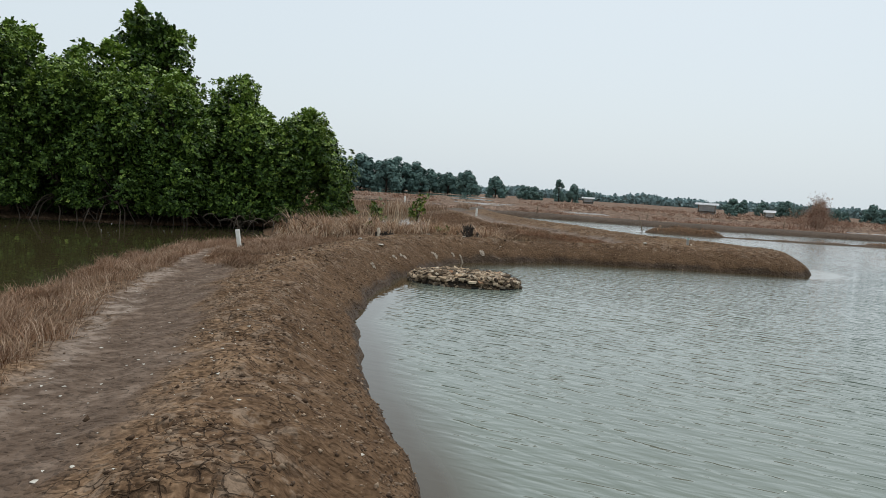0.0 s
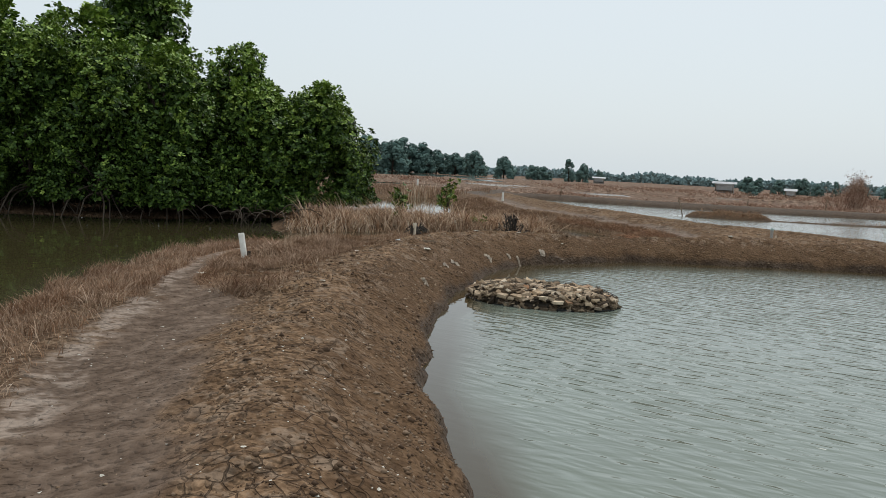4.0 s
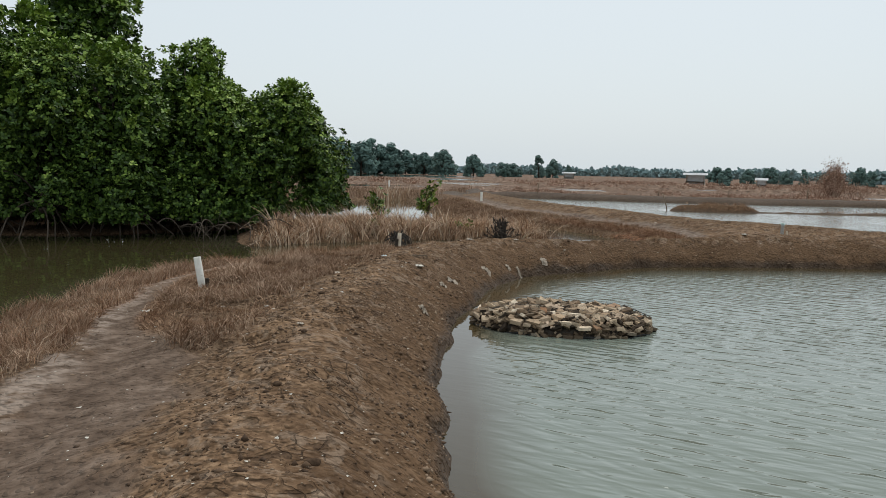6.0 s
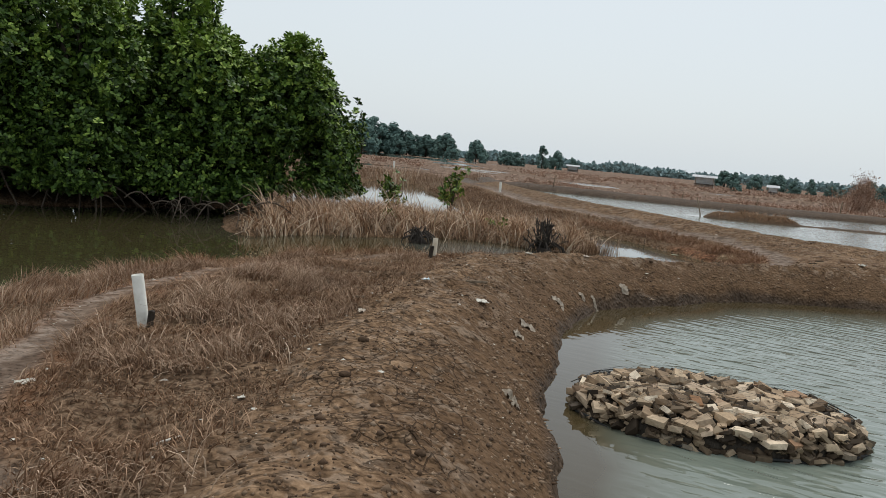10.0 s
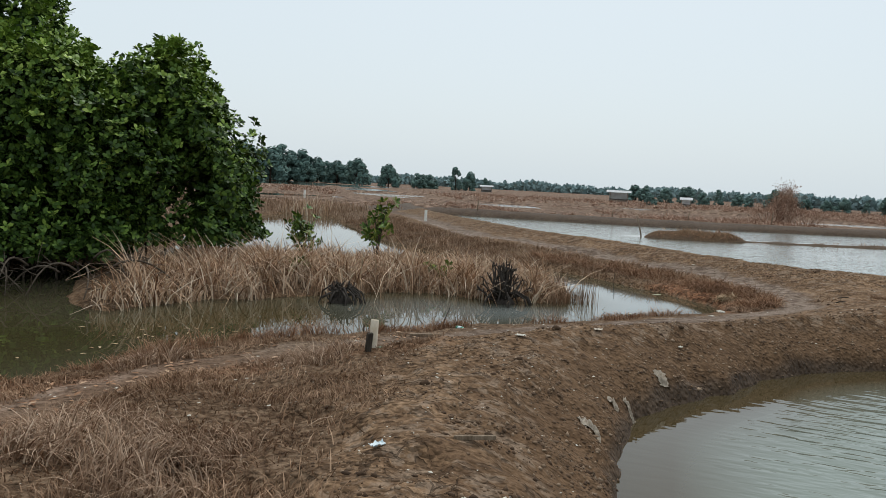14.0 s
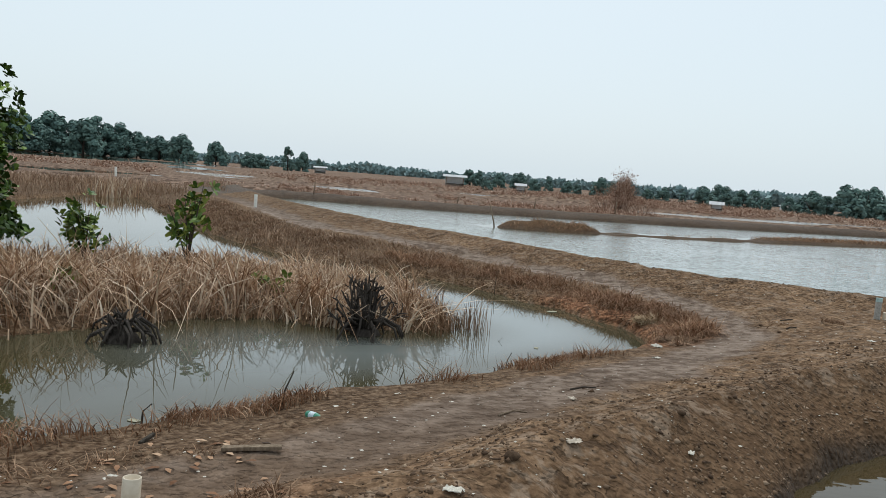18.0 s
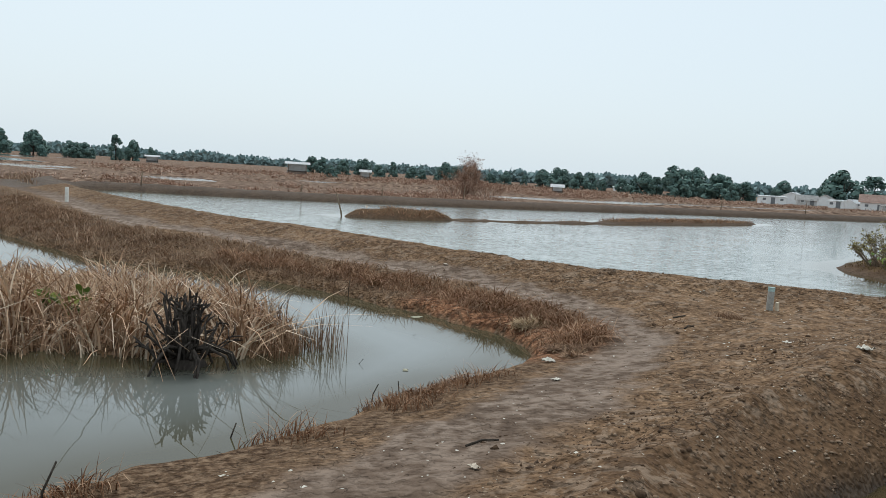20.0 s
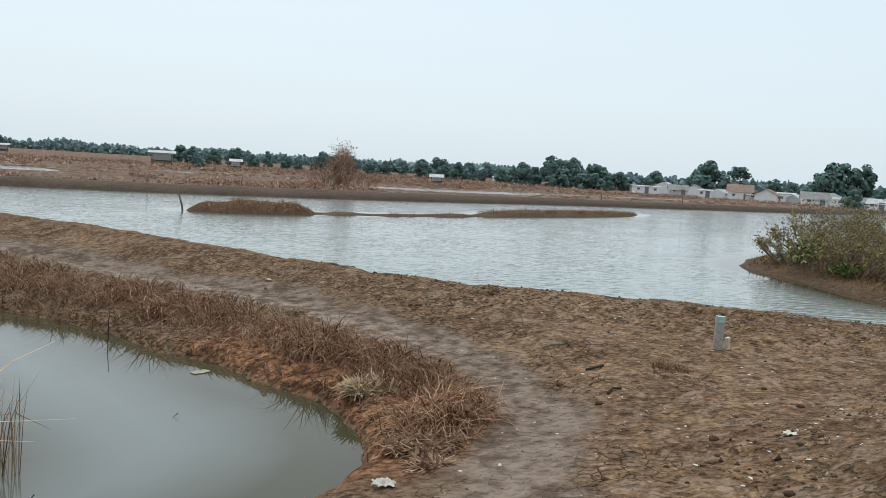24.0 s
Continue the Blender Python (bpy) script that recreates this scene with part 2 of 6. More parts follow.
GRASS_DARK = blade_material("matted_grass", (0.100, 0.052, 0.026), (0.222, 0.126, 0.072), (0.365, 0.228, 0.138), (0.530, 0.358, 0.235))
GRASS_RUST = blade_material("rusty_grass", (0.120, 0.055, 0.027), (0.280, 0.145, 0.078), (0.430, 0.252, 0.146), (0.580, 0.400, 0.265))
REED = blade_material("dry_reed", (0.130, 0.066, 0.034), (0.490, 0.310, 0.190), (0.730, 0.515, 0.345), (0.950, 0.800, 0.620))
SCRUB = blade_material("dead_scrub", (0.135, 0.066, 0.040), (0.320, 0.180, 0.120), (0.500, 0.328, 0.232), (0.760, 0.585, 0.455))
BARK = bark_material("mangrove_bark", (0.035, 0.026, 0.020), (0.10, 0.08, 0.065))
ROOT_PALE = bark_material("pale_root", (0.055, 0.042, 0.032), (0.145, 0.116, 0.088))
CHARRED = bark_material("blackened_wood", (0.018, 0.015, 0.013), (0.10, 0.083, 0.070))
TIMBER = bark_material("weathered_timber", (0.12, 0.085, 0.055), (0.30, 0.23, 0.165), 30)
TIMBER_DARK = bark_material("wet_timber", (0.025, 0.02, 0.016), (0.085, 0.07, 0.055), 30)
PVC = plain_material("white_pvc", (0.62, 0.59, 0.52), (0.80, 0.78, 0.72), 9, 0.45)
PVC_OLD = plain_material("stained_pvc", (0.50, 0.40, 0.28), (0.72, 0.64, 0.52), 7, 0.5)
TEAL = plain_material("faded_teal_paint", (0.26, 0.38, 0.36), (0.44, 0.55, 0.52), 30, 0.7)
CONCRETE = plain_material("grey_concrete", (0.22, 0.205, 0.18), (0.38, 0.355, 0.315), 25, 0.9, 0.4)
STONE = stone_material()
STONE_WET = stone_material("wet_rubble_stone", 0.75)
NET = plain_material("black_net", (0.010, 0.010, 0.010), (0.03, 0.03, 0.028), 40, 0.7)
SHELL = plain_material("bleached_shell", (0.42, 0.38, 0.31), (0.70, 0.66, 0.58), 40, 0.7)
BAG = plain_material("torn_plastic_bag", (0.24, 0.185, 0.130), (0.62, 0.535, 0.430), 25, 0.5)
BAG_BLUE = plain_material("pale_blue_plastic", (0.45, 0.58, 0.62), (0.75, 0.80, 0.82), 30, 0.4)
GREEN_PLASTIC = plain_material("green_plastic", (0.05, 0.21, 0.13), (0.09, 0.30, 0.20), 30, 0.35)
STRAW = blade_material("pale_straw", (0.20, 0.12, 0.06), (0.36, 0.24, 0.13), (0.50, 0.37, 0.22), (0.60, 0.48, 0.32))
FOAM = plain_material("floating_scum", (0.20, 0.19, 0.12), (0.40, 0.37, 0.27), 8, 0.6)
WALL_WHITE = plain_material("whitewashed_wall", (0.78, 0.78, 0.77), (0.88, 0.88, 0.87), 1.5, 0.9)
WALL_GREY = plain_material("cement_wall", (0.46, 0.455, 0.44), (0.64, 0.63, 0.61), 1.5, 0.9)
ROOF_TIN = plain_material("tin_roof", (0.66, 0.67, 0.68), (0.84, 0.85, 0.86), 2, 0.5)
ROOF_TILE = plain_material("clay_tile_roof", (0.42, 0.29, 0.24), (0.60, 0.45, 0.39), 3, 0.9)
ROOF_OLD = plain_material("weathered_roof", (0.40, 0.39, 0.38), (0.58, 0.56, 0.54), 2, 0.9)
CLOD = blade_material("soil_clod", (0.058, 0.034, 0.020), (0.135, 0.083, 0.049), (0.225, 0.146, 0.090), (0.400, 0.290, 0.198))
CLOD_DARK = plain_material("dark_clod", (0.045, 0.028, 0.018), (0.110, 0.070, 0.044), 30, 0.95, 0.4, 0.1)
# dark openings greyed: haze of the distance mixed into the colour
DARK_OPENING = plain_material("hazed_dark_window", (0.13, 0.14, 0.145), (0.22, 0.23, 0.235), 4, 0.3)

# ---- mesh helpers ----
rng = np.random.default_rng(7)


def raw_mesh(name, verts, faces, mat, smooth=False, attrs=None):
    """A mesh from arrays; faces all of one corner count."""
    verts, faces = np.asarray(verts, np.float32), np.asarray(faces, np.int32)
    me = bpy.data.meshes.new(name)
    k = faces.shape[1]
    me.vertices.add(len(verts))
    me.vertices.foreach_set("co", verts.ravel())
    me.loops.add(faces.size)
    me.loops.foreach_set("vertex_index", faces.ravel())
    me.polygons.add(len(faces))
    me.polygons.foreach_set("loop_start", np.arange(0, faces.size, k, dtype=np.int32))
    me.polygons.foreach_set("use_smooth", np.full(len(faces), smooth))
    me.update(calc_edges=True)
    for key, values in (attrs or {}).items():
        me.attributes.new(key, 'FLOAT', 'POINT').data.foreach_set("value", np.asarray(values, np.float32))
    me.materials.append(mat)
    return me


def bm_mesh(name, bm, mat, smooth=False):
    me = bpy.data.meshes.new(name)
    bm.to_mesh(me)
    bm.free()
    if smooth:
        me.polygons.foreach_set("use_smooth", np.full(len(me.polygons), True))
    me.materials.append(mat)
    return me


def part(name, me, parent, label="", at=None):
    """Links a mesh as one part under a thing or a part."""
    if isinstance(me, tuple):
        me = raw_mesh(name, *me)
    ob = new(name, me)
    ob.parent = parent
    if at is not None:
        ob.matrix_basis = at
    if label:
        ob["label"] = label
    return ob


def thing(name, at, label, category, group="", kind="", me=None):
    ob = new(name, me)
    ob.matrix_basis = at
    return tagged(ob, label, category, group, kind)


class Soup:
    """Gathers triangles of many small pieces for one mesh."""

    def __init__(self):
        self.v, self.f, self.n = [], [], 0

    def add(self, v, f):
        self.v.append(np.asarray(v, float))
        self.f.append(np.asarray(f, int) + self.n)
        self.n += len(v)
        return self

    def mesh(self, name, mat, smooth=False):
        return raw_mesh(name, np.concatenate(self.v), np.concatenate(self.f), mat, smooth)


def tube(points, radii, sides=6, cap=True):
    """Triangles of a tube along points."""
    p = np.asarray(points, float)
    r = np.broadcast_to(np.asarray(radii, float), (len(p),))
    d = np.gradient(p, axis=0)
    d /= np.linalg.norm(d, axis=1, keepdims=True) + 1e-9
    ref = np.where(np.abs(d[:, 2:3]) < 0.9, [[0.0, 0, 1]], [[1.0, 0, 0]])
    u = np.cross(d, ref)
    u /= np.linalg.norm(u, axis=1, keepdims=True) + 1e-9
    w = np.cross(d, u)
    a = np.linspace(0, 2 * np.pi, sides, endpoint=False)
    v = p[:, None] + r[:, None, None] * (np.cos(a)[None, :, None] * u[:, None] + np.sin(a)[None, :, None] * w[:, None])
    v = v.reshape(-1, 3)
    f = []
    for i in range(len(p) - 1):
        for j in range(sides):
            a0, a1 = i * sides + j, i * sides + (j + 1) % sides
            f += [(a0, a1, a1 + sides), (a0, a1 + sides, a0 + sides)]
    if cap:
        v = np.concatenate([v, p[:1], p[-1:]])
        m, e = len(v) - 2, (len(p) - 1) * sides
        for j in range(sides):
            f += [(m, (j + 1) % sides, j), (m + 1, e + j, e + (j + 1) % sides)]
    return v, f


def unit(v):
    return v / (np.linalg.norm(v, axis=-1, keepdims=True) + 1e-9)


def leaves(centre, axis, up, length, width):
    """Blunt folded leaves, three triangles each, from arrays of places and directions."""
    n = len(centre)
    axis = unit(axis)
    side = unit(np.cross(axis, up))
    nor = np.cross(side, axis)
    length, width = np.broadcast_to(length, (n,))[:, None], np.broadcast_to(width, (n,))[:, None]
    mid, end = centre + axis * length * 0.5 + nor * width * 0.16, centre + axis * length
    v = np.stack([centre, mid + side * width / 2, end + side * width * 0.27, end - side * width * 0.27, mid - side * width / 2], 1).reshape(-1, 3)
    i = np.arange(n)[:, None] * 5
    f = np.stack([i + [0, 1, 4], i + [1, 2, 4], i + [2, 3, 4]], 1).reshape(-1, 3)
    return v, f


def blades(root, height, lean, width, spread=None):
    """Bent blades of three triangles. lean: horizontal vectors of the tip's shift."""
    n = len(root)
    height, width = np.broadcast_to(height, (n,)), np.broadcast_to(width, (n,))
    a = rng.uniform(0, 2 * np.pi, n)
    side = np.stack([np.cos(a), np.sin(a), 0 * a], 1) * width[:, None] / 2
    mid, tip = root.copy(), root.copy()
    mid[:, :2] += lean * 0.35
    mid[:, 2] += height * 0.62
    tip[:, :2] += lean
    tip[:, 2] += height
    v = np.stack([root - side, root + side, mid - side * 0.7, mid + side * 0.7, tip], 1).reshape(-1, 3)
    i = np.arange(n)[:, None] * 5
    f = np.stack([i + [0, 1, 3], i + [0, 3, 2], i + [2, 3, 4]], 1).reshape(-1, 3)
    return v, f


def arching(root, length, lean, width, droop):
    """Long blades of four bends that rise, lean over and droop. lean: horizontal unit vectors times reach."""
    n, k = len(root), 5
    s = np.linspace(0, 1, k)[None, :, None]
    a = rng.uniform(0, 2 * np.pi, n)
    side = np.stack([np.cos(a), np.sin(a), 0 * a], 1)[:, None] * (np.broadcast_to(width, (n,))[:, None, None] / 2) * (1 - 0.85 * s**2)
    out = np.concatenate([lean, np.zeros((n, 1))], 1)[:, None] * s**1.7
    up = np.zeros((n, k, 3))
    up[:, :, 2] = np.broadcast_to(length, (n,))[:, None] * (s[:, :, 0] - np.broadcast_to(droop, (n,))[:, None] * s[:, :, 0] ** 3)
    mid = root[:, None] + out * np.broadcast_to(length, (n,))[:, None, None] + up
    v = np.stack([mid - side, mid + side], 2).reshape(-1, 3)
    i = np.arange(n)[:, None] * 2 * k
    f = np.concatenate([np.stack([i + [2 * j, 2 * j + 1, 2 * j + 3], i + [2 * j, 2 * j + 3, 2 * j + 2]], 1) for j in range(k - 1)], 1).reshape(-1, 3)
    return v, f


def box(w, d, h, bevel=0.0, z0=0.0):
    bm = bmesh.new()
    bmesh.ops.create_cube(bm, size=1, matrix=Matrix.Translation((0, 0, z0 + h / 2)) @ Matrix.Diagonal((w, d, h, 1)))
    if bevel:
        bmesh.ops.bevel(bm, geom=bm.edges[:], offset=bevel, segments=2, affect='EDGES')
    return bm


def lattice(ix, iy, seed):
    h = (ix * 374761393 + iy * 668265263 + seed * 1442695041) & 0xFFFFFFFF
    h = ((h ^ (h >> 13)) * 1274126177) & 0xFFFFFFFF
    return ((h ^ (h >> 16)) & 0xFFFF) / 65535.0


def wave(x, y, size, seed):
    """Smooth value noise, -1 to 1, with cells of that size in metres."""
    x, y = np.asarray(x, float) / size, np.asarray(y, float) / size
    ix, iy = np.floor(x).astype(np.int64), np.floor(y).astype(np.int64)
    fx, fy = x - ix, y - iy
    fx, fy = fx * fx * (3 - 2 * fx), fy * fy * (3 - 2 * fy)
    a = lattice(ix, iy, seed) * (1 - fx) + lattice(ix + 1, iy, seed) * fx
    b = lattice(ix, iy + 1, seed) * (1 - fx) + lattice(ix + 1, iy + 1, seed) * fx
    return 2 * (a * (1 - fy) + b * fy) - 1


def lumps(x, y, size, seed):
    """Value noise on a lattice turned by its seed."""
    c, s = math.cos(seed * 1.3), math.sin(seed * 1.3)
    return wave(c * x - s * y, s * x + c * y, size, seed)


def step(lo, hi, x):
    t = np.clip((x - lo) / (hi - lo), 0, 1)
    return t * t * (3 - 2 * t)


def rounded(points, n=4, closed=True):
    """A Catmull-Rom curve through plan points."""
    p = np.asarray(points, float)
    k = len(p)
    out = []
    for i in range(k if closed else k - 1):
        q = [p[(i + j) % k] if closed else p[min(max(i + j, 0), k - 1)] for j in (-1, 0, 1, 2)]
        for t in np.arange(n) / n:
            out.append(0.5 * (2 * q[1] + (q[2] - q[0]) * t + (2 * q[0] - 5 * q[1] + 4 * q[2] - q[3]) * t**2 + (3 * q[1] - q[0] - 3 * q[2] + q[3]) * t**3))
    if not closed:
        out.append(p[-1])
    return np.array(out)


def line_distance(x, y, line, closed=False):
    d = np.full(x.shape, 1e9)
    a = line if closed else line[:-1]
    b = np.roll(line, -1, 0) if closed else line[1:]
    for (ax, ay), (bx, by) in zip(a, b):
        ex, ey = bx - ax, by - ay
        t = np.clip(((x - ax) * ex + (y - ay) * ey) / (ex * ex + ey * ey + 1e-12), 0, 1)
        d = np.minimum(d, (x - ax - t * ex) ** 2 + (y - ay - t * ey) ** 2)
    return np.sqrt(d)


def inside(x, y, line):
    hit = np.zeros(x.shape, bool)
    for (ax, ay), (bx, by) in zip(line, np.roll(line, -1, 0)):
        if ay != by:
            hit ^= ((ay > y) != (by > y)) & (x < (bx - ax) * (y - ay) / (by - ay) + ax)
    return hit


def outside_distance(x, y, line):
    """Distance from a closed outline: positive outside it, negative within."""
    d = line_distance(x, y, line, True)
    return np.where(inside(x, y, line), -d, d)


# ---- plan: ponds, banks and paths ----
OPEN_POND = rounded([(1.5, -60), (0.7, -6), (0.15, 3), (-0.1, 6), (-0.55, 8.3), (-0.8, 9.7), (-1.2, 12.6), (-1.35, 15), (-1.3, 17.3), (-1.05, 20), (-0.6, 22.2),
                     (-0.12, 24.1), (0.42, 25.35), (1.35, 26.4), (2.55, 27.35), (4.1, 28.3), (5.9, 28.7), (9.3, 29), (11.6, 28.9), (13.1, 29.3), (14.1, 31.2), (13.7, 33.2), (12.6, 35.4),
                     (11.0, 37.2), (10.0, 39.6), (9.3, 42.6), (8.3, 46), (7.0, 50.5), (6.1, 56), (5.2, 63), (4.9, 71), (5.8, 82), (14, 79.5), (20, 77.6), (31, 76.6),
                     (41, 76.8), (55, 77.6), (70, 76.8), (95, 75.8), (150, 74), (160, 20), (150, -60)])
STILL_POND = rounded([(-6.6, -60), (-6.4, 2), (-6.6, 9), (-7.0, 14.5), (-7.4, 18), (-7.5, 21), (-7.2, 23.8), (-6.5, 25.6), (-5.6, 26.9), (-4.8, 28.1), (-3.5, 29.3),
                      (-2.1, 30.0), (-0.6, 30.8), (0.8, 31.25), (2.7, 32.15), (3.9, 32.6), (5.0, 33.1), (5.7, 33.7), (6.05, 35), (5.8, 36.6), (5.4, 38.3), (4.8, 40.2),
                      (3.8, 42), (1.6, 45), (0.4, 49), (-0.6, 55), (-1.4, 62), (-2.8, 72), (-5, 71), (-7, 64), (-10, 60), (-20, 58), (-90, 56), (-90, -60)])
REED_BANK = rounded([(-7.0, 33.0), (-6.1, 32.1), (-5.0, 33.6), (-3.6, 34.1), (-2.5, 34.9), (-1.5, 35.5), (-0.1, 35.7), (0.8, 35.0), (2.1, 34.7), (2.65, 35.3), (2.55, 37.4),
                     (2.2, 40), (0.4, 41.6), (-2, 42), (-5, 41.6), (-7.5, 41), (-7.6, 36)])
GROVE_MUD = rounded([(-9.5, 37.5), (-12.5, 34.8), (-16, 34.2), (-22, 33.5), (-40, 33), (-40, 58), (-20, 58), (-10, 58), (-7.5, 48), (-7.5, 41)])
ISLETS = [  # outline, height
    (rounded([(15.4, 62.4), (16.7, 61.5), (19, 61.0), (20.9, 61.3), (21, 62.3), (19, 62.9), (16.6, 62.9)]), 0.52),
    (rounded([(20.4, 61.4), (27, 60.9), (33, 61.8), (33, 62.6), (27, 61.8), (20.6, 62.0)]), 0.07),
    (rounded([(31.5, 62.3), (37, 62.4), (44, 63.8), (50, 65.6), (49, 66.4), (42, 65.8), (35, 64.2)]), 0.24),
    (rounded([(24.9, 42.2), (23.2, 39.8), (21.9, 37.5), (21.0, 35.2), (22.0, 32), (28, 31), (40, 36), (46, 42), (38, 45), (30, 43.8)]), 0.22),
]
FOOTPATH = rounded([(-1.7, -20), (-2.1, 0), (-2.65, 6), (-3.2, 8.7), (-3.85, 11.6), (-4.15, 13), (-4.4, 14.7), (-4.85, 16.5), (-5.4, 18), (-5.65, 20), (-5.83, 21.5), (-5.7, 22.9), (-5.1, 24.8), (-4.3, 26.2),
                    (-3.2, 27.2), (-2.1, 27.6), (-1.1, 27.95), (0, 28.6), (1.5, 29.6), (3.5, 30.75), (5.7, 32.05), (6.95, 33.0), (7.75, 34.9), (7.85, 36.9), (7.4, 39.5), (6.5, 41.8), (5.4, 44.7),
                    (3.6, 49.5), (2.9, 55), (2.4, 62), (1.2, 72), (-1, 90), (-5, 112)], 3, False)
PATH_Y = (0, 8.7, 11.6, 13, 14.7, 16.3, 17.5, 20, 22, 23, 25, 27.5, 30, 32, 33, 35, 40, 45, 50, 60)
PATH_HALF = (0.62, 0.62, 0.62, 0.72, 0.76, 0.52, 0.28, 0.22, 0.22, 0.26, 0.38, 0.48, 0.55, 0.50, 0.45, 0.42, 0.45, 0.48, 0.50, 0.50)
heading = np.gradient(FOOTPATH, axis=0)
heading /= np.linalg.norm(heading, axis=1, keepdims=True)
PATH_VERGE = FOOTPATH + np.stack([-heading[:, 1], heading[:, 0]], 1) * (0.85 * np.interp(FOOTPATH[:, 1], PATH_Y, PATH_HALF))[:, None]
FIELD_POOLS = [(8, 182, 7, 42), (20.5, 120, 4, 9), (-8, 123, 9, 8), (-36, 298, 62, 54), (60, 104, 14, 5), (82, 101, 26, 8), (105, 100, 14, 9), (46, 134, 16, 8), (3, 84, 0.1, 0.1)]
FIELD_BUNDS = [((-20, 96), (12, 93)), ((12, 132), (70, 120)), ((-40, 170), (60, 165)), ((66, 92), (130, 92))]


def plan(x, y, fine=True):
    """Height of the ground and the distances that its looks follow, for arrays of plan points."""
    ax = x + 0.10 * wave(x, y, 0.9, 3) + 0.05 * wave(x, y, 0.28, 4)
    ay = y + 0.10 * wave(x, y, 0.9, 5) + 0.05 * wave(x, y, 0.28, 6)
    da, db = outside_distance(ax, ay, OPEN_POND), outside_distance(ax, ay, STILL_POND)
    dp = line_distance(x, y, FOOTPATH) * 0.5 / np.interp(y, PATH_Y, PATH_HALF)      # one half at the path's edge
    pa, pb = np.maximum(da, 0), np.maximum(db, 0)
    ridge = 0.24 * np.exp(-(((pa - 1.35) / 0.85) ** 2))
    ha = 0.06 * step(0, 0.05, pa) + 0.49 * (1 - np.exp(-pa / 0.42)) + ridge * step(0.1, 1.0, pa)
    hb = 0.05 * step(0, 0.04, pb) + 0.16 * (1 - np.exp(-pb / 0.16)) + 0.24 * step(0.4, 2.2, pb) + 0.40 * step(2.2, 4.2, pb)
    h = np.minimum(ha, hb) * (1 - 0.35 * step(66, 78, y) * (x > 4))
    plain = step(70, 86, y) * step(2.0, 8.0, pa)
    h = h * (1 - plain) + plain * (0.12 + 0.06 * wave(x, y, 14, 8) * step(90, 120, y))
    h = np.where(da < 0, np.maximum(1.1 * da, -0.9), h)
    h = np.where(db < 0, np.maximum(0.9 * db, -0.9), h)
    h -= 0.07 * np.exp(-((dp / 0.6) ** 2)) * step(0.25, 0.5, h)
    for cx, cy, rx, ry in FIELD_POOLS:
        e = np.sqrt(((x - cx) / rx) ** 2 + ((y - cy) / ry) ** 2) - 1 + 0.18 * wave(x, y, 5, 9)
        h = np.where(y > 83, np.minimum(h, np.maximum(0.5 * e * min(rx, ry) * 0.3, -0.3)), h)
    for (x0, y0), (x1, y1) in FIELD_BUNDS:
        d = line_distance(x, y, np.array([(x0, y0), (x1, y1)], float))
        h = np.maximum(h, np.where(d < 5, 0.42 * np.exp(-((d / 1.3) ** 2)) - 0.01, -9))
    isle = np.full(x.shape, -9.0)
    for outline, top in [(REED_BANK, 0.20), (GROVE_MUD, 0.10)] + ISLETS:
        d = -outside_distance(ax, ay, outline)
        isle = np.maximum(isle, d)
        h = np.maximum(h, np.where(d > 0, top * (1 - np.exp(-np.maximum(d, 0) / 0.45)) + 0.02, np.maximum(0.7 * d, -0.9)))
    low_islet = (isle > 0) & (x > 14) & (y > 55)
    h = h + low_islet * step(0.1, 0.6, isle) * (0.14 * np.abs(lumps(x, y, 1.3, 16)) + 0.06 * lumps(x, y, 0.6, 17)) * (x < 31)
    if fine:
        soft = np.exp(-((dp / 0.55) ** 2)) * 0.6
        dry = step(0, 0.15, h)
        crest = step(0.5, 1.0, da) * step(0.35, 0.7, dp) * step(3.4, 2.6, da)
        rough = np.interp(y, [27, 31], [1.0, 0.5])
        h = h + dry * (1 - soft) * rough * (0.034 * lumps(x, y, 0.62, 11) + 0.026 * lumps(x, y, 0.33, 12) + 0.020 * lumps(x, y, 0.19, 13)) + dry * rough * 0.022 * wave(x, y, 2.2, 14)
        h = h + crest * rough * (0.016 * lumps(x, y, 0.11, 18) - 0.050 * step(0.30, 0.62, lumps(x, y, 0.40, 19)))      # crumbs and old footprints
        h = h + dry * step(0.9, 0.2, da) * step(0.0, 0.2, da) * 0.045 * np.abs(lumps(x, y, 0.45, 24))          # slumped lip of the bank
    return h, da, db, dp, isle


def ground_z(x, y):
    return plan(np.atleast_1d(np.asarray(x, float)), np.atleast_1d(np.asarray(y, float)))[0]


def z_at(x, y):
    return float(ground_z(x, y)[0])


def spaced(*spans):
    """Grid lines: (from, to, step) spans, joined."""
    return np.unique(np.concatenate([np.arange(a, b, s) for a, b, s in spans]).round(4))


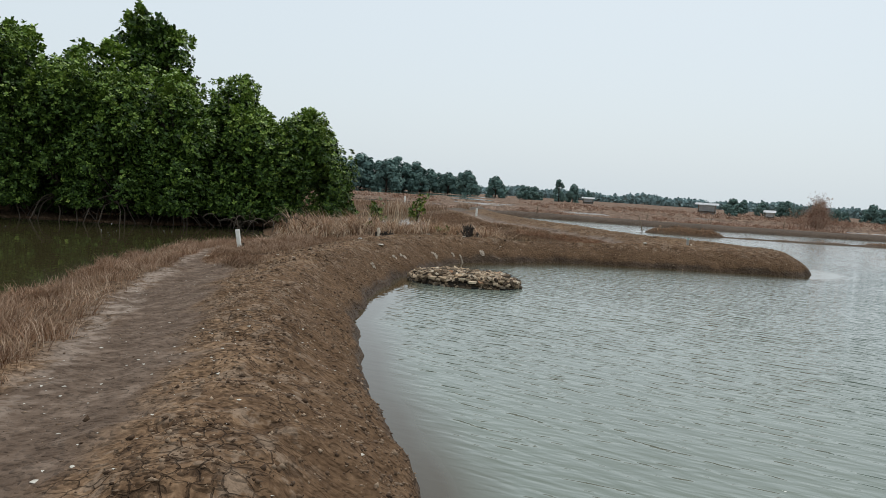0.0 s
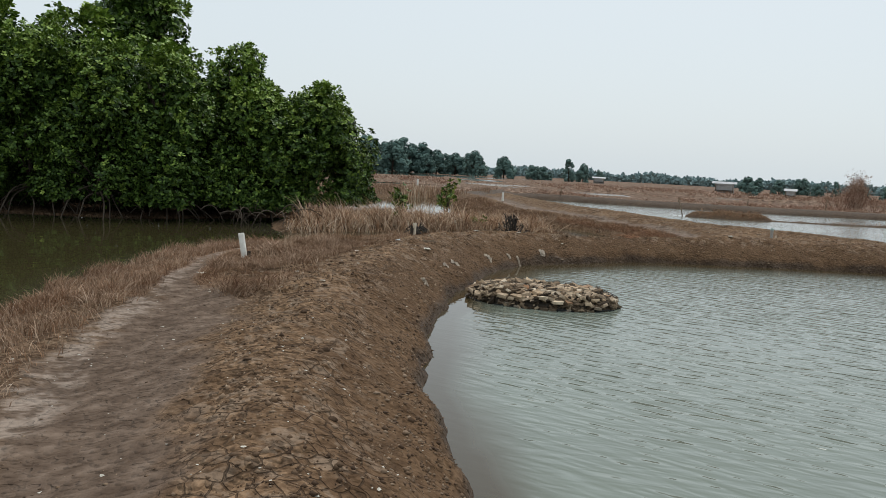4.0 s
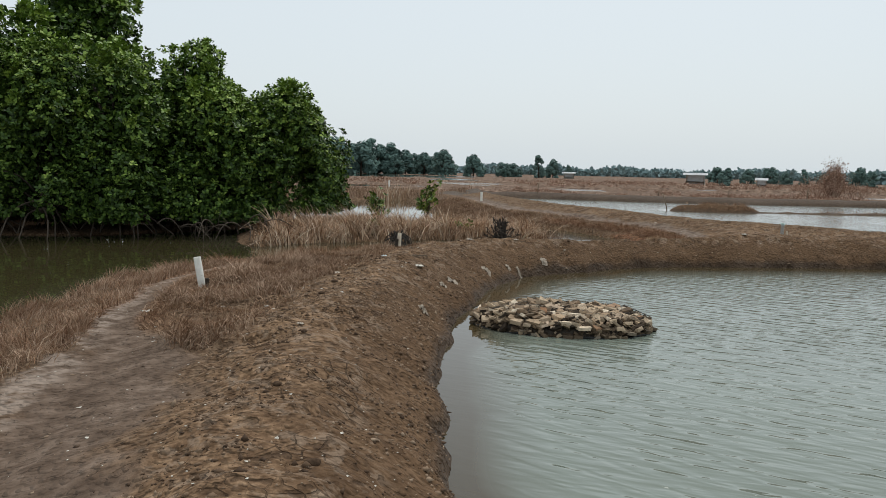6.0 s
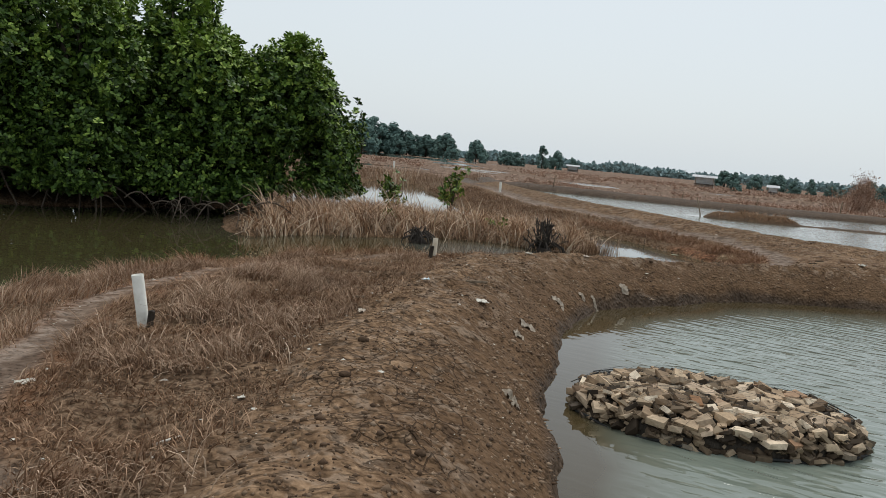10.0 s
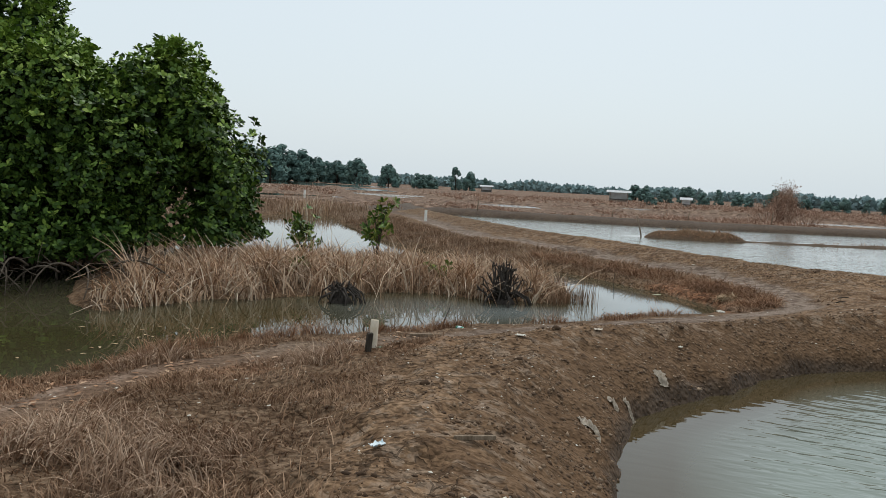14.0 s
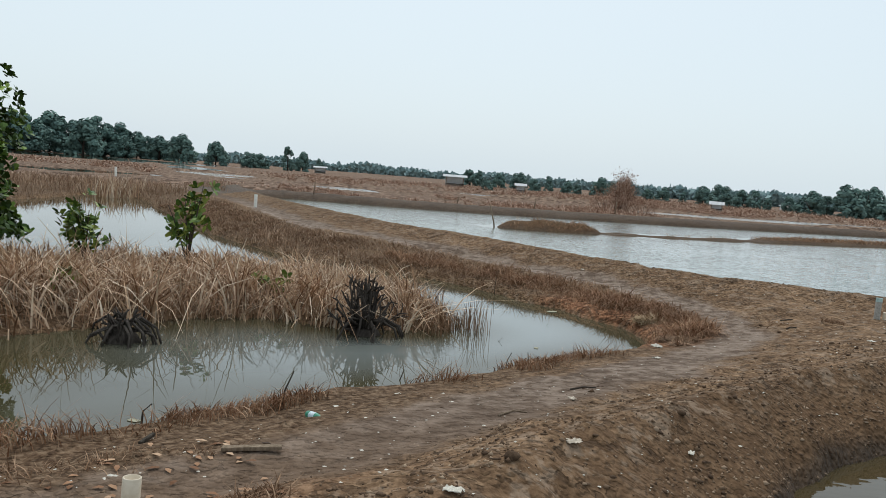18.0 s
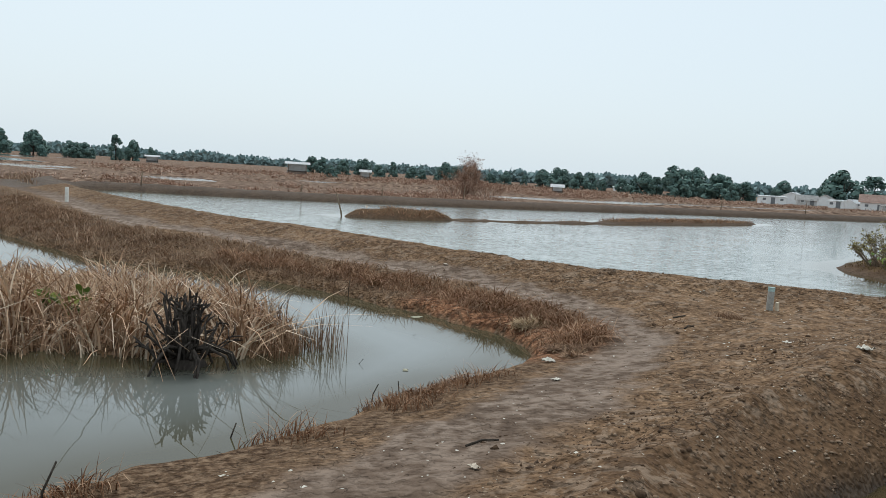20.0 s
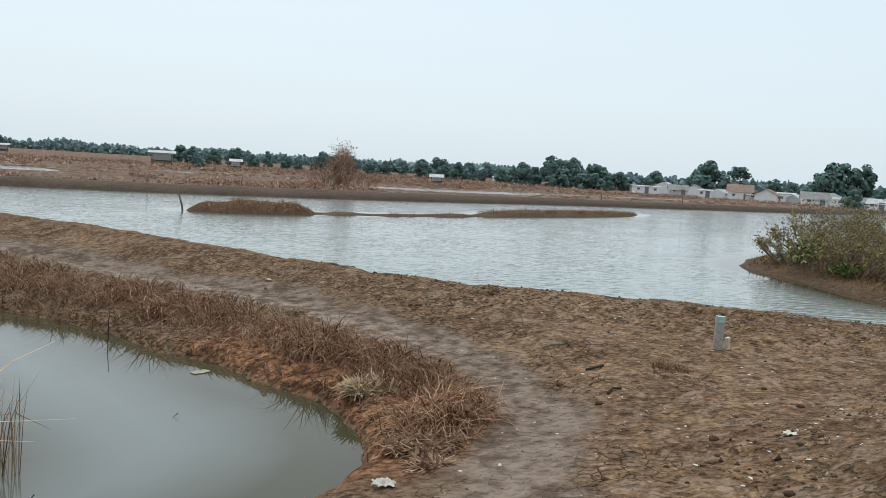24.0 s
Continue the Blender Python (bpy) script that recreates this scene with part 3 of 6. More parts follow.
def build_ground():
    far = [-1600, -900, -500, -320, -220, -160, -140, -125, -110, -100, -90, -80, -70, -62, -55, -50]
    xs = np.concatenate([far, spaced((-45, -20, 2.5), (-20, -8.6, 0.5), (-8.6, 14.4, 0.055), (14.4, 28, 0.4), (28, 60, 1.0), (60, 130, 2.5)), [140, 160, 200, 260, 340, 450, 600, 900, 1400, 2200]])
    ys = np.concatenate([[-300, -150, -80], spaced((-60, -4, 3), (-4, 1.2, 0.4), (1.2, 36, 0.055), (36, 48, 0.16), (48, 86, 0.4), (86, 125, 0.8), (125, 200, 2.5)), [210, 230, 260, 290, 305, 312, 320, 330, 338, 345, 352, 365, 375, 385, 400, 430, 460, 550, 700, 1000, 1500, 2500]])
    gx, gy = np.meshgrid(xs, ys)
    x, y = gx.ravel(), gy.ravel()
    h, da, db, dp, isle = plan(x, y)
    nx, ny = len(xs), len(ys)
    i = (np.arange(ny - 1)[:, None] * nx + np.arange(nx - 1)[None]).ravel()
    faces = np.stack([i, i + 1, i + 1 + nx, i + nx], 1)
    # the pond floors take one large face for each block of eight by eight
    deep = np.zeros((ny - 1, nx - 1), bool)
    grid, big = h.reshape(ny, nx), []
    for r in range(0, ny - 9, 8):
        for c in range(0, nx - 9, 8):
            if grid[r:r + 9, c:c + 9].max() < -0.35:
                deep[r:r + 8, c:c + 8] = True
                big.append((r * nx + c, r * nx + c + 8, (r + 8) * nx + c + 8, (r + 8) * nx + c))
    faces = np.concatenate([faces[~deep.ravel()], np.array(big)])
    used, back = np.unique(faces, return_inverse=True)
    faces = back.reshape(faces.shape)
    x, y, h, da, db, dp, isle = (q[used] for q in (x, y, h, da, db, dp, isle))
    rag = wave(x, y, 0.7, 21) * 0.5 + wave(x, y, 0.25, 22) * 0.35
    path = step(1.35, 0.65, dp * 2 + 0.7 * rag) * (y < 115) * np.interp(y, [20, 23, 27, 29], [1.0, 0.55, 0.55, 1.0])
    pale = step(0.32, 0.08, line_distance(x, y, PATH_VERGE) + 0.16 * rag) * (y < 60) * np.interp(y, [8, 11, 24, 27, 29, 34, 36], [0.5, 1.0, 0.6, 0.2, 0.1, 0.1, 0.9])
    pale = np.maximum(pale, 0.45 * path * step(28, 31, y) * step(70, 60, y))
    wet = np.maximum(step(0.16, 0.02, da + 0.10 * rag) * (da > -2), (isle > -0.5) * (x > 14) * step(0.25, 0.0, h) * 0.8)
    wet = np.maximum(wet, np.where(y > 70, step(5.2, 3.6, da + rag) * (da > -2), 0.0) * 0.85)
    shore = step(0.05, 0.3, db + 0.2 * rag)
    thatch = np.maximum(step(2.9, 2.2, db + 0.5 * rag) * shore, step(1.9, 2.5, da + 0.4 * rag) * (y < 31) * (y > 9)) * (1 - path) * (da > 0)
    thatch *= 1 - step(0.0, 2.5, x) * step(27, 29, y) * step(0.5, 0.9, db + 0.3 * rag) * step(46, 42, y)
    thatch = np.maximum(thatch, step(0.0, 0.3, isle) * (x < 14))
    field = step(80, 84, y) * step(6.0, 8.0, da + rag)
    rust = step(0.95, 0.55, np.abs(db - 0.35) + 0.25 * rag) * step(0.0, 0.5, wave(x, y, 3.1, 31) - 0.30 + 1.8 * np.exp(-((x - 5.8) ** 2 + (y - 35.6) ** 2) / 6)) * (db > 0.02) * (1 - path) * step(31.5, 33.5, y) * (y < 60)
    rust = np.maximum(rust, 0.55 * step(0.9, 0.3, np.abs(dp - 0.55) + 0.5 * rag) * step(16.5, 18, y) * step(28, 26, y))
    bank = np.where(y > 70, step(7.6, 6.0, da + rag), step(1.45, 0.75, da + 0.3 * rag)) * (da > -2)
    bank = np.maximum(bank, (isle > -0.5) * (x > 14))
    crust = step(0.5, 0.8, da) * (1 - path) * (1 - 0.7 * thatch)
    me = raw_mesh("ground", np.stack([x, y, h], 1), faces, SOIL, True, {"path": path, "thatch": thatch * 0.9, "rust": rust, "bank": bank * np.where(y > 70, 1.0, 0.9), "crust": crust, "field": field, "pale": pale, "wet": wet})
    return thing("ground", pose(0, 0, 0), "bare brown mud dykes and pond banks with worn footpath", "ground", kind="structure", me=me)


build_ground()
DIVIDE = [(-3.6, -70), (-3.9, 2), (-4.2, 12), (-4.3, 18), (-3.5, 24), (-0.6, 28.0), (3.5, 30.4), (7, 32.5), (8.2, 36), (7.0, 43), (4.6, 50), (3.2, 60), (1.8, 76), (0, 95), (-20, 420)]


def build_water(name, right, mat, label):
    """The water on one side of the dyke, with how near each point lies to a shore."""
    xs = np.concatenate([[-400, -200, -120, -90, -70, -50, -40], spaced((-32, -10, 2), (-10, 16, 0.4), (16, 50, 1.0), (50, 110, 4)), [120, 140, 160, 200, 300, 600]])
    ys = np.concatenate([[-70, -40, -20], spaced((-10, 4, 1.0), (4, 46, 0.4), (46, 90, 1.0), (90, 170, 4)), [180, 200, 240, 280, 310, 340, 380, 420]])
    gx, gy = np.meshgrid(xs, ys)
    x, y = gx.ravel(), gy.ravel()
    nx, ny = len(xs), len(ys)
    _, da, db, _, isle = plan(x, y, False)
    far = np.minimum(-da if right else -db, -isle)
    i = (np.arange(ny - 1)[:, None] * nx + np.arange(nx - 1)[None]).ravel()
    line = np.array(DIVIDE, float)
    side = (gx[:-1, :-1] + gx[1:, 1:]).ravel() / 2 > np.interp((gy[:-1, :-1] + gy[1:, 1:]).ravel() / 2, line[:, 1], line[:, 0])
    faces = np.stack([i, i + 1, i + 1 + nx, i + nx], 1)[side == right]
    used, back = np.unique(faces, return_inverse=True)
    v = np.stack([x, y, 0 * x], 1)[used]
    me = raw_mesh(name, v, back.reshape(faces.shape), mat, False, {"shore": np.where(v[:, 1] > 84, 0.0, np.exp(-((np.maximum(far[used], 0) / np.interp(v[:, 1], [14, 21, 27], [0.5, 0.9, 1.2])) ** 1.5)))})
    thing(name, pose(0, 0, 0), label, "water", kind="structure", me=me)


build_water("water_open_pond", True, WATER_OPEN, "grey-green fish pond water ruffled by wind")
build_water("water_still_pond", False, WATER_STILL, "dark still pond water beside the mangroves")

# ---- mangroves ----


def crown_points(n, height, radius, low, lumps, seed, fill=0.25, tall=1.0):
    """Places and outward directions of leaves over an uneven crown of many overlapping lumps."""
    r = np.random.default_rng(seed)
    c = []
    while len(c) < lumps:
        a, t = r.uniform(0, 2 * np.pi), r.uniform(0, 1)
        z = low + (height - low) * t
        wide = radius * (0.80 + 0.30 * np.sin(np.pi * min(t + 0.25, 1.0))) * (1.0 if t < 0.6 else np.sqrt(max(1 - ((t - 0.6) / 0.45) ** 2, 0.05)))
        k = np.sqrt(r.uniform(0.25, 1))
        c.append((wide * 0.76 * k * np.cos(a), wide * 0.76 * k * np.sin(a), z - 0.35, r.uniform(0.45, 0.95) * radius * 0.33))
    c = np.array(c)
    pick = r.choice(lumps, n, p=c[:, 3] ** 2 / (c[:, 3] ** 2).sum())
    d = unit(r.normal(size=(n, 3)) + [0, 0, 0.15])
    shell = np.where(r.uniform(size=n) < fill, r.uniform(0.2, 0.8, n), r.uniform(0.80, 1.08, n))
    p = c[pick, :3] + d * (c[pick, 3] * shell)[:, None] * [1, 1, tall]
    far = np.hypot(p[:, 0], p[:, 1])
    p[:, :2] *= np.minimum(1, radius * r.uniform(0.88, 1.02, n) / (far + 1e-6))[:, None]
    p[:, 2] = np.maximum(p[:, 2], low * r.uniform(0.75, 1.15, n))
    return p, d, c


def shoots(c, count, r, length):
    """Upright leafy shoots that stand out of the upper lumps of a crown."""
    top = c[np.argsort(c[:, 2] + c[:, 3])[-max(8, int(len(c) * 0.45)):]]
    pts = []
    for k in range(count):
        cx, cy, cz, cr = top[r.integers(0, len(top))]
        a, s = r.uniform(0, 2 * np.pi), r.uniform(0, 0.8)
        foot = np.array([cx + cr * s * math.cos(a), cy + cr * s * math.sin(a), cz + cr * math.sqrt(1 - s * s)])
        tall = length * r.uniform(0.5, 1.2)
        for t in np.linspace(0, 1, 7):
            wide = 0.16 * (1 - 0.75 * t)
            pts += [foot + [r.normal() * wide, r.normal() * wide, tall * t] for _ in range(2)]
    return np.array(pts)


def rosettes(p, d, r, per, length, width):
    """Leaf clusters: each place bears a ring of leaves that points up and out."""
    n = len(p)
    aim = unit(d * 0.7 + r.normal(size=(n, 3)) * 0.35 + [0, 0, 0.55])
    ref = unit(np.cross(aim, r.normal(size=(n, 3))))
    other = np.cross(aim, ref)
    out = []
    for k in range(per):
        a = 2 * np.pi * k / per + r.uniform(-0.4, 0.4, n)
        ring = ref * np.cos(a)[:, None] + other * np.sin(a)[:, None]
        axis = unit(ring * r.uniform(0.6, 1.2, n)[:, None] + aim * r.uniform(0.15, 0.8, n)[:, None])
        out.append((p + r.normal(size=(n, 3)) * length * 0.15, axis, aim))
    c, ax, up = (np.concatenate(q) for q in zip(*out))
    s = r.uniform(0.75, 1.25, len(c))
    return leaves(c, ax, up, length * s, width * s)


def mangrove(x, y, height, radius, seed, n=3300, low=0.72, size=0.112, roots=11, label="", lumps=64):
    r = np.random.default_rng(seed)
    z = max(z_at(x, y), -0.05)
    t = thing("mangrove_tree", pose(x, y, z), label or "leafy dark green mangrove tree standing in pond water", "tree", "mangrove grove")
    p, d, c = crown_points(int(n * 0.68), height - 0.65, radius, low, lumps, seed, tall=1.3)
    size *= 1.22
    # light from above put into colour: high, upward-facing leaves take the lighter material
    lighter = r.uniform(size=len(p)) < 0.05 + 0.75 * step(0.35, 1.0, p[:, 2] / height) * step(-0.6, 0.6, d[:, 2])
    soup, young = Soup(), Soup()
    soup.add(*rosettes(p[~lighter], d[~lighter], r, 6, size, size * 0.60))
    young.add(*rosettes(p[lighter], d[lighter], r, 6, size, size * 0.60))
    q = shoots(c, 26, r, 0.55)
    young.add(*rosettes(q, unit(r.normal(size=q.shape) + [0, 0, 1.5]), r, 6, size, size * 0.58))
    q = unit(r.normal(size=(700, 3))) * r.uniform(0.1, 0.62, (700, 1)) * [radius, radius, (height - low) * 0.62] + [0, 0, (height + low) * 0.5]
    q[:, 2] = np.maximum(q[:, 2], low)
    soup.add(*rosettes(q, unit(r.normal(size=(700, 3))), r, 5, size * 1.4, size * 0.9))
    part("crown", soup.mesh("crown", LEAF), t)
    part("fresh_growth", young.mesh("fresh_growth", LEAF_LIT), t, "yellow-green leaves on shoots and crown tops, coloured lighter as if lit")
    for k in range(3):
        a = r.uniform(0, 6.3)
        bend = np.array([math.cos(a), math.sin(a), 0]) * radius * 0.4
        pts = [np.array([0, 0, 0.55]) + bend * s**1.5 + [0, 0, (height * 0.8 - 0.55) * s] for s in np.linspace(0, 1, 6)]
        part("stem", (*tube(pts, np.linspace(0.085, 0.02, 6), 6), BARK, True), t)
    for cx, cy, cz, cr in c[r.choice(len(c), 10, False)]:
        z0 = max(0.7, cz * r.uniform(0.45, 0.75))
        a = np.array([cx * 0.12, cy * 0.12, z0])
        b = np.array([cx, cy, cz])
        pts = [a + (b - a) * s + [0, 0, 0.25 * math.sin(s * 3.1)] for s in np.linspace(0, 1, 5)]
        part("limb", (*tube(pts, np.linspace(0.04, 0.008, 5), 5), BARK, True), t)
    for k in range(roots):
        a = 2 * math.pi * k / roots + r.uniform(-0.3, 0.3)
        far, up = r.uniform(0.7, 2.0), r.uniform(0.6, 1.1)
        pts = [(far * s * math.cos(a) + 0.08 * math.sin(7 * s + k), far * s * math.sin(a), up * (1 - s**2.2) - 0.35 * s**4 + 0.02) for s in np.linspace(0, 1, 8)]
        part("prop_root", (*tube(pts, np.linspace(0.036, 0.024, 8), 6), ROOT_PALE, True), t, "pale arching prop root")
    return t


for spec in [(-6.65, 38.4, 5.35, 2.8, 11, 9000), (-8.7, 36.8, 5.4, 2.1, 12, 5200), (-9.7, 38.2, 7.0, 2.2, 13, 4800), (-11.4, 35.4, 6.1, 2.2, 14, 4800), (-13.6, 34.6, 6.4, 2.4, 15, 4800),
             (-16.0, 34.6, 6.9, 2.5, 16, 4600), (-18.5, 34.4, 8.1, 2.7, 17, 4400), (-21.6, 34.2, 8.5, 2.8, 18, 3400), (-24.8, 34, 8.4, 2.8, 19, 1600)]:
    mangrove(*spec)
for spec in [(-9.4, 41.4, 5.6, 2.0, 21, 1500), (-12.6, 38.6, 6.8, 2.5, 22, 1500), (-16.4, 38.2, 7.9, 2.7, 23, 1500), (-20.5, 38.4, 8.8, 2.9, 24, 1500), (-24.5, 38.6, 8.6, 3.0, 26, 900), (-11.5, 43.5, 5.5, 2.6, 27, 900), (-18, 42.5, 7, 3, 28, 800), (-23, 43, 8, 3, 29, 800)]:
    mangrove(*spec, low=0.25, size=0.18, roots=3, label="leafy mangrove tree in the inner rows of the grove")
# added leaf mass that keeps sky light from showing below the crowns
q = np.stack([rng.uniform(-28, -8.5, 5200), rng.uniform(39.5, 45, 5200), rng.uniform(0.02, 2.6, 5200)], 1)
v, f = leaves(q, rng.normal(size=q.shape), rng.normal(size=q.shape), 0.45, 0.3)
thing("inner_thicket", pose(0, 0, 0), "dense leaf fill added inside the mangrove grove to block bright sky", "undergrowth", kind="stuff", me=raw_mesh("inner_thicket", v, f, LEAF))
mangrove(-15.9, 44, 10.9, 2.7, 25, 1300, 5.6, 0.17, 3, "tall open-crowned tree rising behind the mangroves", 24)


def sapling(x, y, height, seed, stems, label):
    """A young mangrove with few large leaves."""
    r = np.random.default_rng(seed)
    t = thing("mangrove_sapling", pose(x, y, z_at(x, y)), label, "sapling", "saplings on the reed bank")
    soup = Soup()
    for k in range(stems):
        a, tall = r.uniform(0, 6.3), height * r.uniform(0.55, 1.0)
        out = np.array([math.cos(a), math.sin(a), 0]) * r.uniform(0.1, 0.5)
        pts = [out * s**1.3 + [0, 0, tall * s] for s in np.linspace(0, 1, 6)]
        part("stem", (*tube(pts, np.linspace(0.022, 0.008, 6), 6), BARK, True), t)
        n = 7
        s = r.uniform(0.45, 1.02, n)
        p = out * (s**1.3)[:, None] + np.array([0, 0, tall]) * s[:, None]
        p = p + r.normal(size=(n, 3)) * [0.13, 0.13, 0.07]
        soup.add(*rosettes(p, unit(r.normal(size=(n, 3)) * [1, 1, 0.4]), r, 6, 0.15, 0.085))
    part("foliage", soup.mesh("foliage", LEAF_YOUNG), t, "yellow-green glossy leaves")


sapling(-3.05, 40.0, 1.25, 31, 8, "young bushy mangrove with yellow-green leaves among reeds")
sapling(-1.15, 39.6, 1.75, 32, 7, "taller young mangrove with sparse yellow-green leaves among reeds")
sapling(0.35, 36.6, 0.4, 33, 1, "small green mangrove seedling in the reeds")
sapling(-3.2, 35.8, 0.36, 34, 1, "small green mangrove seedling in the reeds")

# ---- grass ----


def scatter(n, x0, x1, y0, y1, chance):
    """Random plan points kept by a chance function of (x, y, h, da, db, dp, isle)."""
    x, y = rng.uniform(x0, x1, n), rng.uniform(y0, y1, n)
    h, da, db, dp, isle = plan(x, y)
    keep = rng.uniform(size=n) < chance(x, y, h, da, db, dp, isle)
    return np.stack([x, y, h - 0.01], 1)[keep]


def meadow(name, root, tall, width, mat, label, bend=0.7, wind=(0.0, 0.0), clump=0.5, swirl=0.5):
    n = len(root)
    a = rng.uniform(0, 2 * np.pi, n)
    s = 1 + clump * wave(root[:, 0], root[:, 1], 0.35, 41) + 0.3 * wave(root[:, 0], root[:, 1], 1.3, 42)
    h = tall * np.clip(s, 0.3, 2) * rng.uniform(0.5, 1.25, n)
    lay = np.stack([wave(root[:, 0], root[:, 1], 0.6, 43), wave(root[:, 0], root[:, 1], 0.6, 44)], 1)
    lean = (np.stack([np.cos(a), np.sin(a)], 1) * rng.uniform(0.1, bend, n)[:, None] + lay * bend * swirl + np.array(wind)) * h[:, None]
    v, f = blades(root, h, lean, width * rng.uniform(0.6, 1.4, n))
    return thing(name, pose(0, 0, 0), label, "grass", kind="stuff", me=raw_mesh(name, v, f, mat))


def tussocks(name, root, tall, width, reach, droop, mat, label, category="reeds"):
    """Tussocks of long arching blades that share a lean."""
    n = len(root)
    way = 6.3 * wave(root[:, 0], root[:, 1], 0.55, 45) + rng.normal(size=n) * 0.8
    lean = np.stack([np.cos(way), np.sin(way) - 0.35], 1) * (reach * rng.uniform(0.15, 1.3, n))[:, None]
    size = tall * rng.uniform(0.5, 1.3, n) * np.clip(1 + 0.55 * wave(root[:, 0], root[:, 1], 0.6, 46) + 0.2 * wave(root[:, 0], root[:, 1], 1.9, 47), 0.4, 1.7)
    v, f = arching(root, size, lean, width * rng.uniform(0.6, 1.4, n), droop * rng.uniform(0.0, 1.4, n))
    thing(name, pose(0, 0, 0), label, category, kind="stuff", me=raw_mesh(name, v, f, mat))


def patchy(x, y, size, seed, lo=-0.3, hi=0.3):
    return step(lo, hi, wave(x, y, size, seed))


# the shoulder between the footpath and the still pond
root = scatter(190000, -8, -2.4, 1.5, 25, lambda x, y, h, da, db, dp, i: (db > 0.02) * step(0.45, 0.85, dp) * (x < np.interp(y, [0, 5, 9, 15, 20, 26], [-2.6, -3.0, -3.6, -4.9, -5.8, -6])) * (0.3 + 0.7 * patchy(x, y, 0.8, 51)))
red = rng.uniform(size=len(root)) < 0.35 + 0.3 * wave(root[:, 0], root[:, 1], 1.1, 66)
meadow("shoulder_grass", root[~red], 0.16, 0.0080, GRASS_DRY, "low dry straw-coloured grass on the path's shoulder", 1.2, clump=0.8)
meadow("rusty_shoulder_grass", root[red], 0.13, 0.0080, GRASS_RUST, "low rust-brown grass on the path's shoulder", 1.6, clump=0.8)
# the flat round the first marker
root = scatter(120000, -6, -1.2, 12.5, 28.5, lambda x, y, h, da, db, dp, i: step(1.75, 2.7, da + 0.4 * wave(x, y, 0.9, 52)) * step(0.35, 0.75, dp) * step(15.4, 17.2, y) * (db > 0.1) * (0.25 + 0.75 * patchy(x, y, 0.6, 53)))
meadow("flat_grass", root, 0.065, 0.009, GRASS_DARK, "short matted grey-brown grass beside the footpath", 2.2)
root = scatter(75000, -6, -2.0, 15.8, 27.5, lambda x, y, h, da, db, dp, i: step(1.9, 2.9, da) * step(0.4, 0.7, dp) * (db > 0.1) * patchy(x, y, 0.9, 54, -0.05, 0.4))
tussocks("tall_flat_grass", root, 0.20, 0.009, 1.1, 0.6, GRASS_DRY, "taller bleached grass tufts beside the footpath", "grass")
# the fringe of the still pond below the path
root = scatter(150000, -6.5, 6.4, 24, 34.5, lambda x, y, h, da, db, dp, i: (db > 0.0) * step(0.75, 0.35, db) * step(0.2, 0.5, dp) * patchy(x, y, 0.7, 55, -0.3, 0.3) * step(4.6, 3.6, x))
tussocks("fringe_grass", root, 0.20, 0.009, 0.9, 0.5, GRASS_RUST, "rusty brown grass fringe along the still pond's edge", "grass")
# the dyke's slope towards the still pond
root = scatter(125000, -3, 8, 33.2, 62, lambda x, y, h, da, db, dp, i: (db > 0.03) * (i < 0.2) * step(0.45, 0.7, dp) * (da > 2.5) * step(3.0, 1.6, db) * step(0.2, 0.0, np.abs(x - np.interp(y, [33, 46, 62], [6.5, 2.5, 0.3])) - 3) * (0.4 + 0.6 * patchy(x, y, 0.7, 56)))
tussocks("slope_grass", root, 0.17, 0.013, 1.5, 0.95, GRASS_DARK, "flattened brown grass mat on the dyke's slope", "grass")
root = scatter(42000, 4, 8, 33.2, 44, lambda x, y, h, da, db, dp, i: step(0.35, 0.6, db + 0.2 * wave(x, y, 0.5, 65)) * step(1.5, 0.8, db) * step(0.3, 0.5, dp))
tussocks("slope_grass_rust", root, 0.22, 0.012, 1.5, 0.95, GRASS_RUST, "rust-brown grass hanging over the pond's edge", "grass")
# reeds
root = scatter(52000, -10, 3.3, 31.8, 42.2, lambda x, y, h, da, db, dp, i: step(0.35, 0.7, np.minimum(np.hypot(x - 1.2, y - 34.4), np.hypot(x + 2.2, y - 33.8))) * step(-0.35, 0.0, i) * (y < 48) * step(-6.9, -5.7, x + 0.6 * wave(x, y, 0.8, 64)) * (0.2 + 0.8 * patchy(x, y, 0.45, 57)) * np.where(y < 37.5, 1, 0.6))
root[:, 2] = np.maximum(root[:, 2], -0.05)
tall = np.interp(root[:, 1], [36.5, 38.5], [0.50, 0.30])
up = rng.uniform(size=len(root)) < 0.42
tussocks("reed_bed", root[up], tall[up] * 1.38, 0.025, 0.75, 0.35, REED, "tall dense straw-coloured dry reeds on a low bank")
tussocks("fallen_reeds", root[~up], tall[~up] * 1.35, 0.023, 1.3, 0.85, REED, "bent and fallen straw-coloured reeds on a low bank")
root = scatter(3500, 2.2, 4.0, 34.3, 37.6, lambda x, y, h, da, db, dp, i: step(-0.9, -0.1, i) * (i < 0.15) * patchy(x, y, 0.4, 58, -0.2, 0.5))
root[:, 2] = -0.05
meadow("water_reeds", root, 0.5, 0.009, GRASS_DARK, "thin dark reed stalks standing in still water", 0.35)
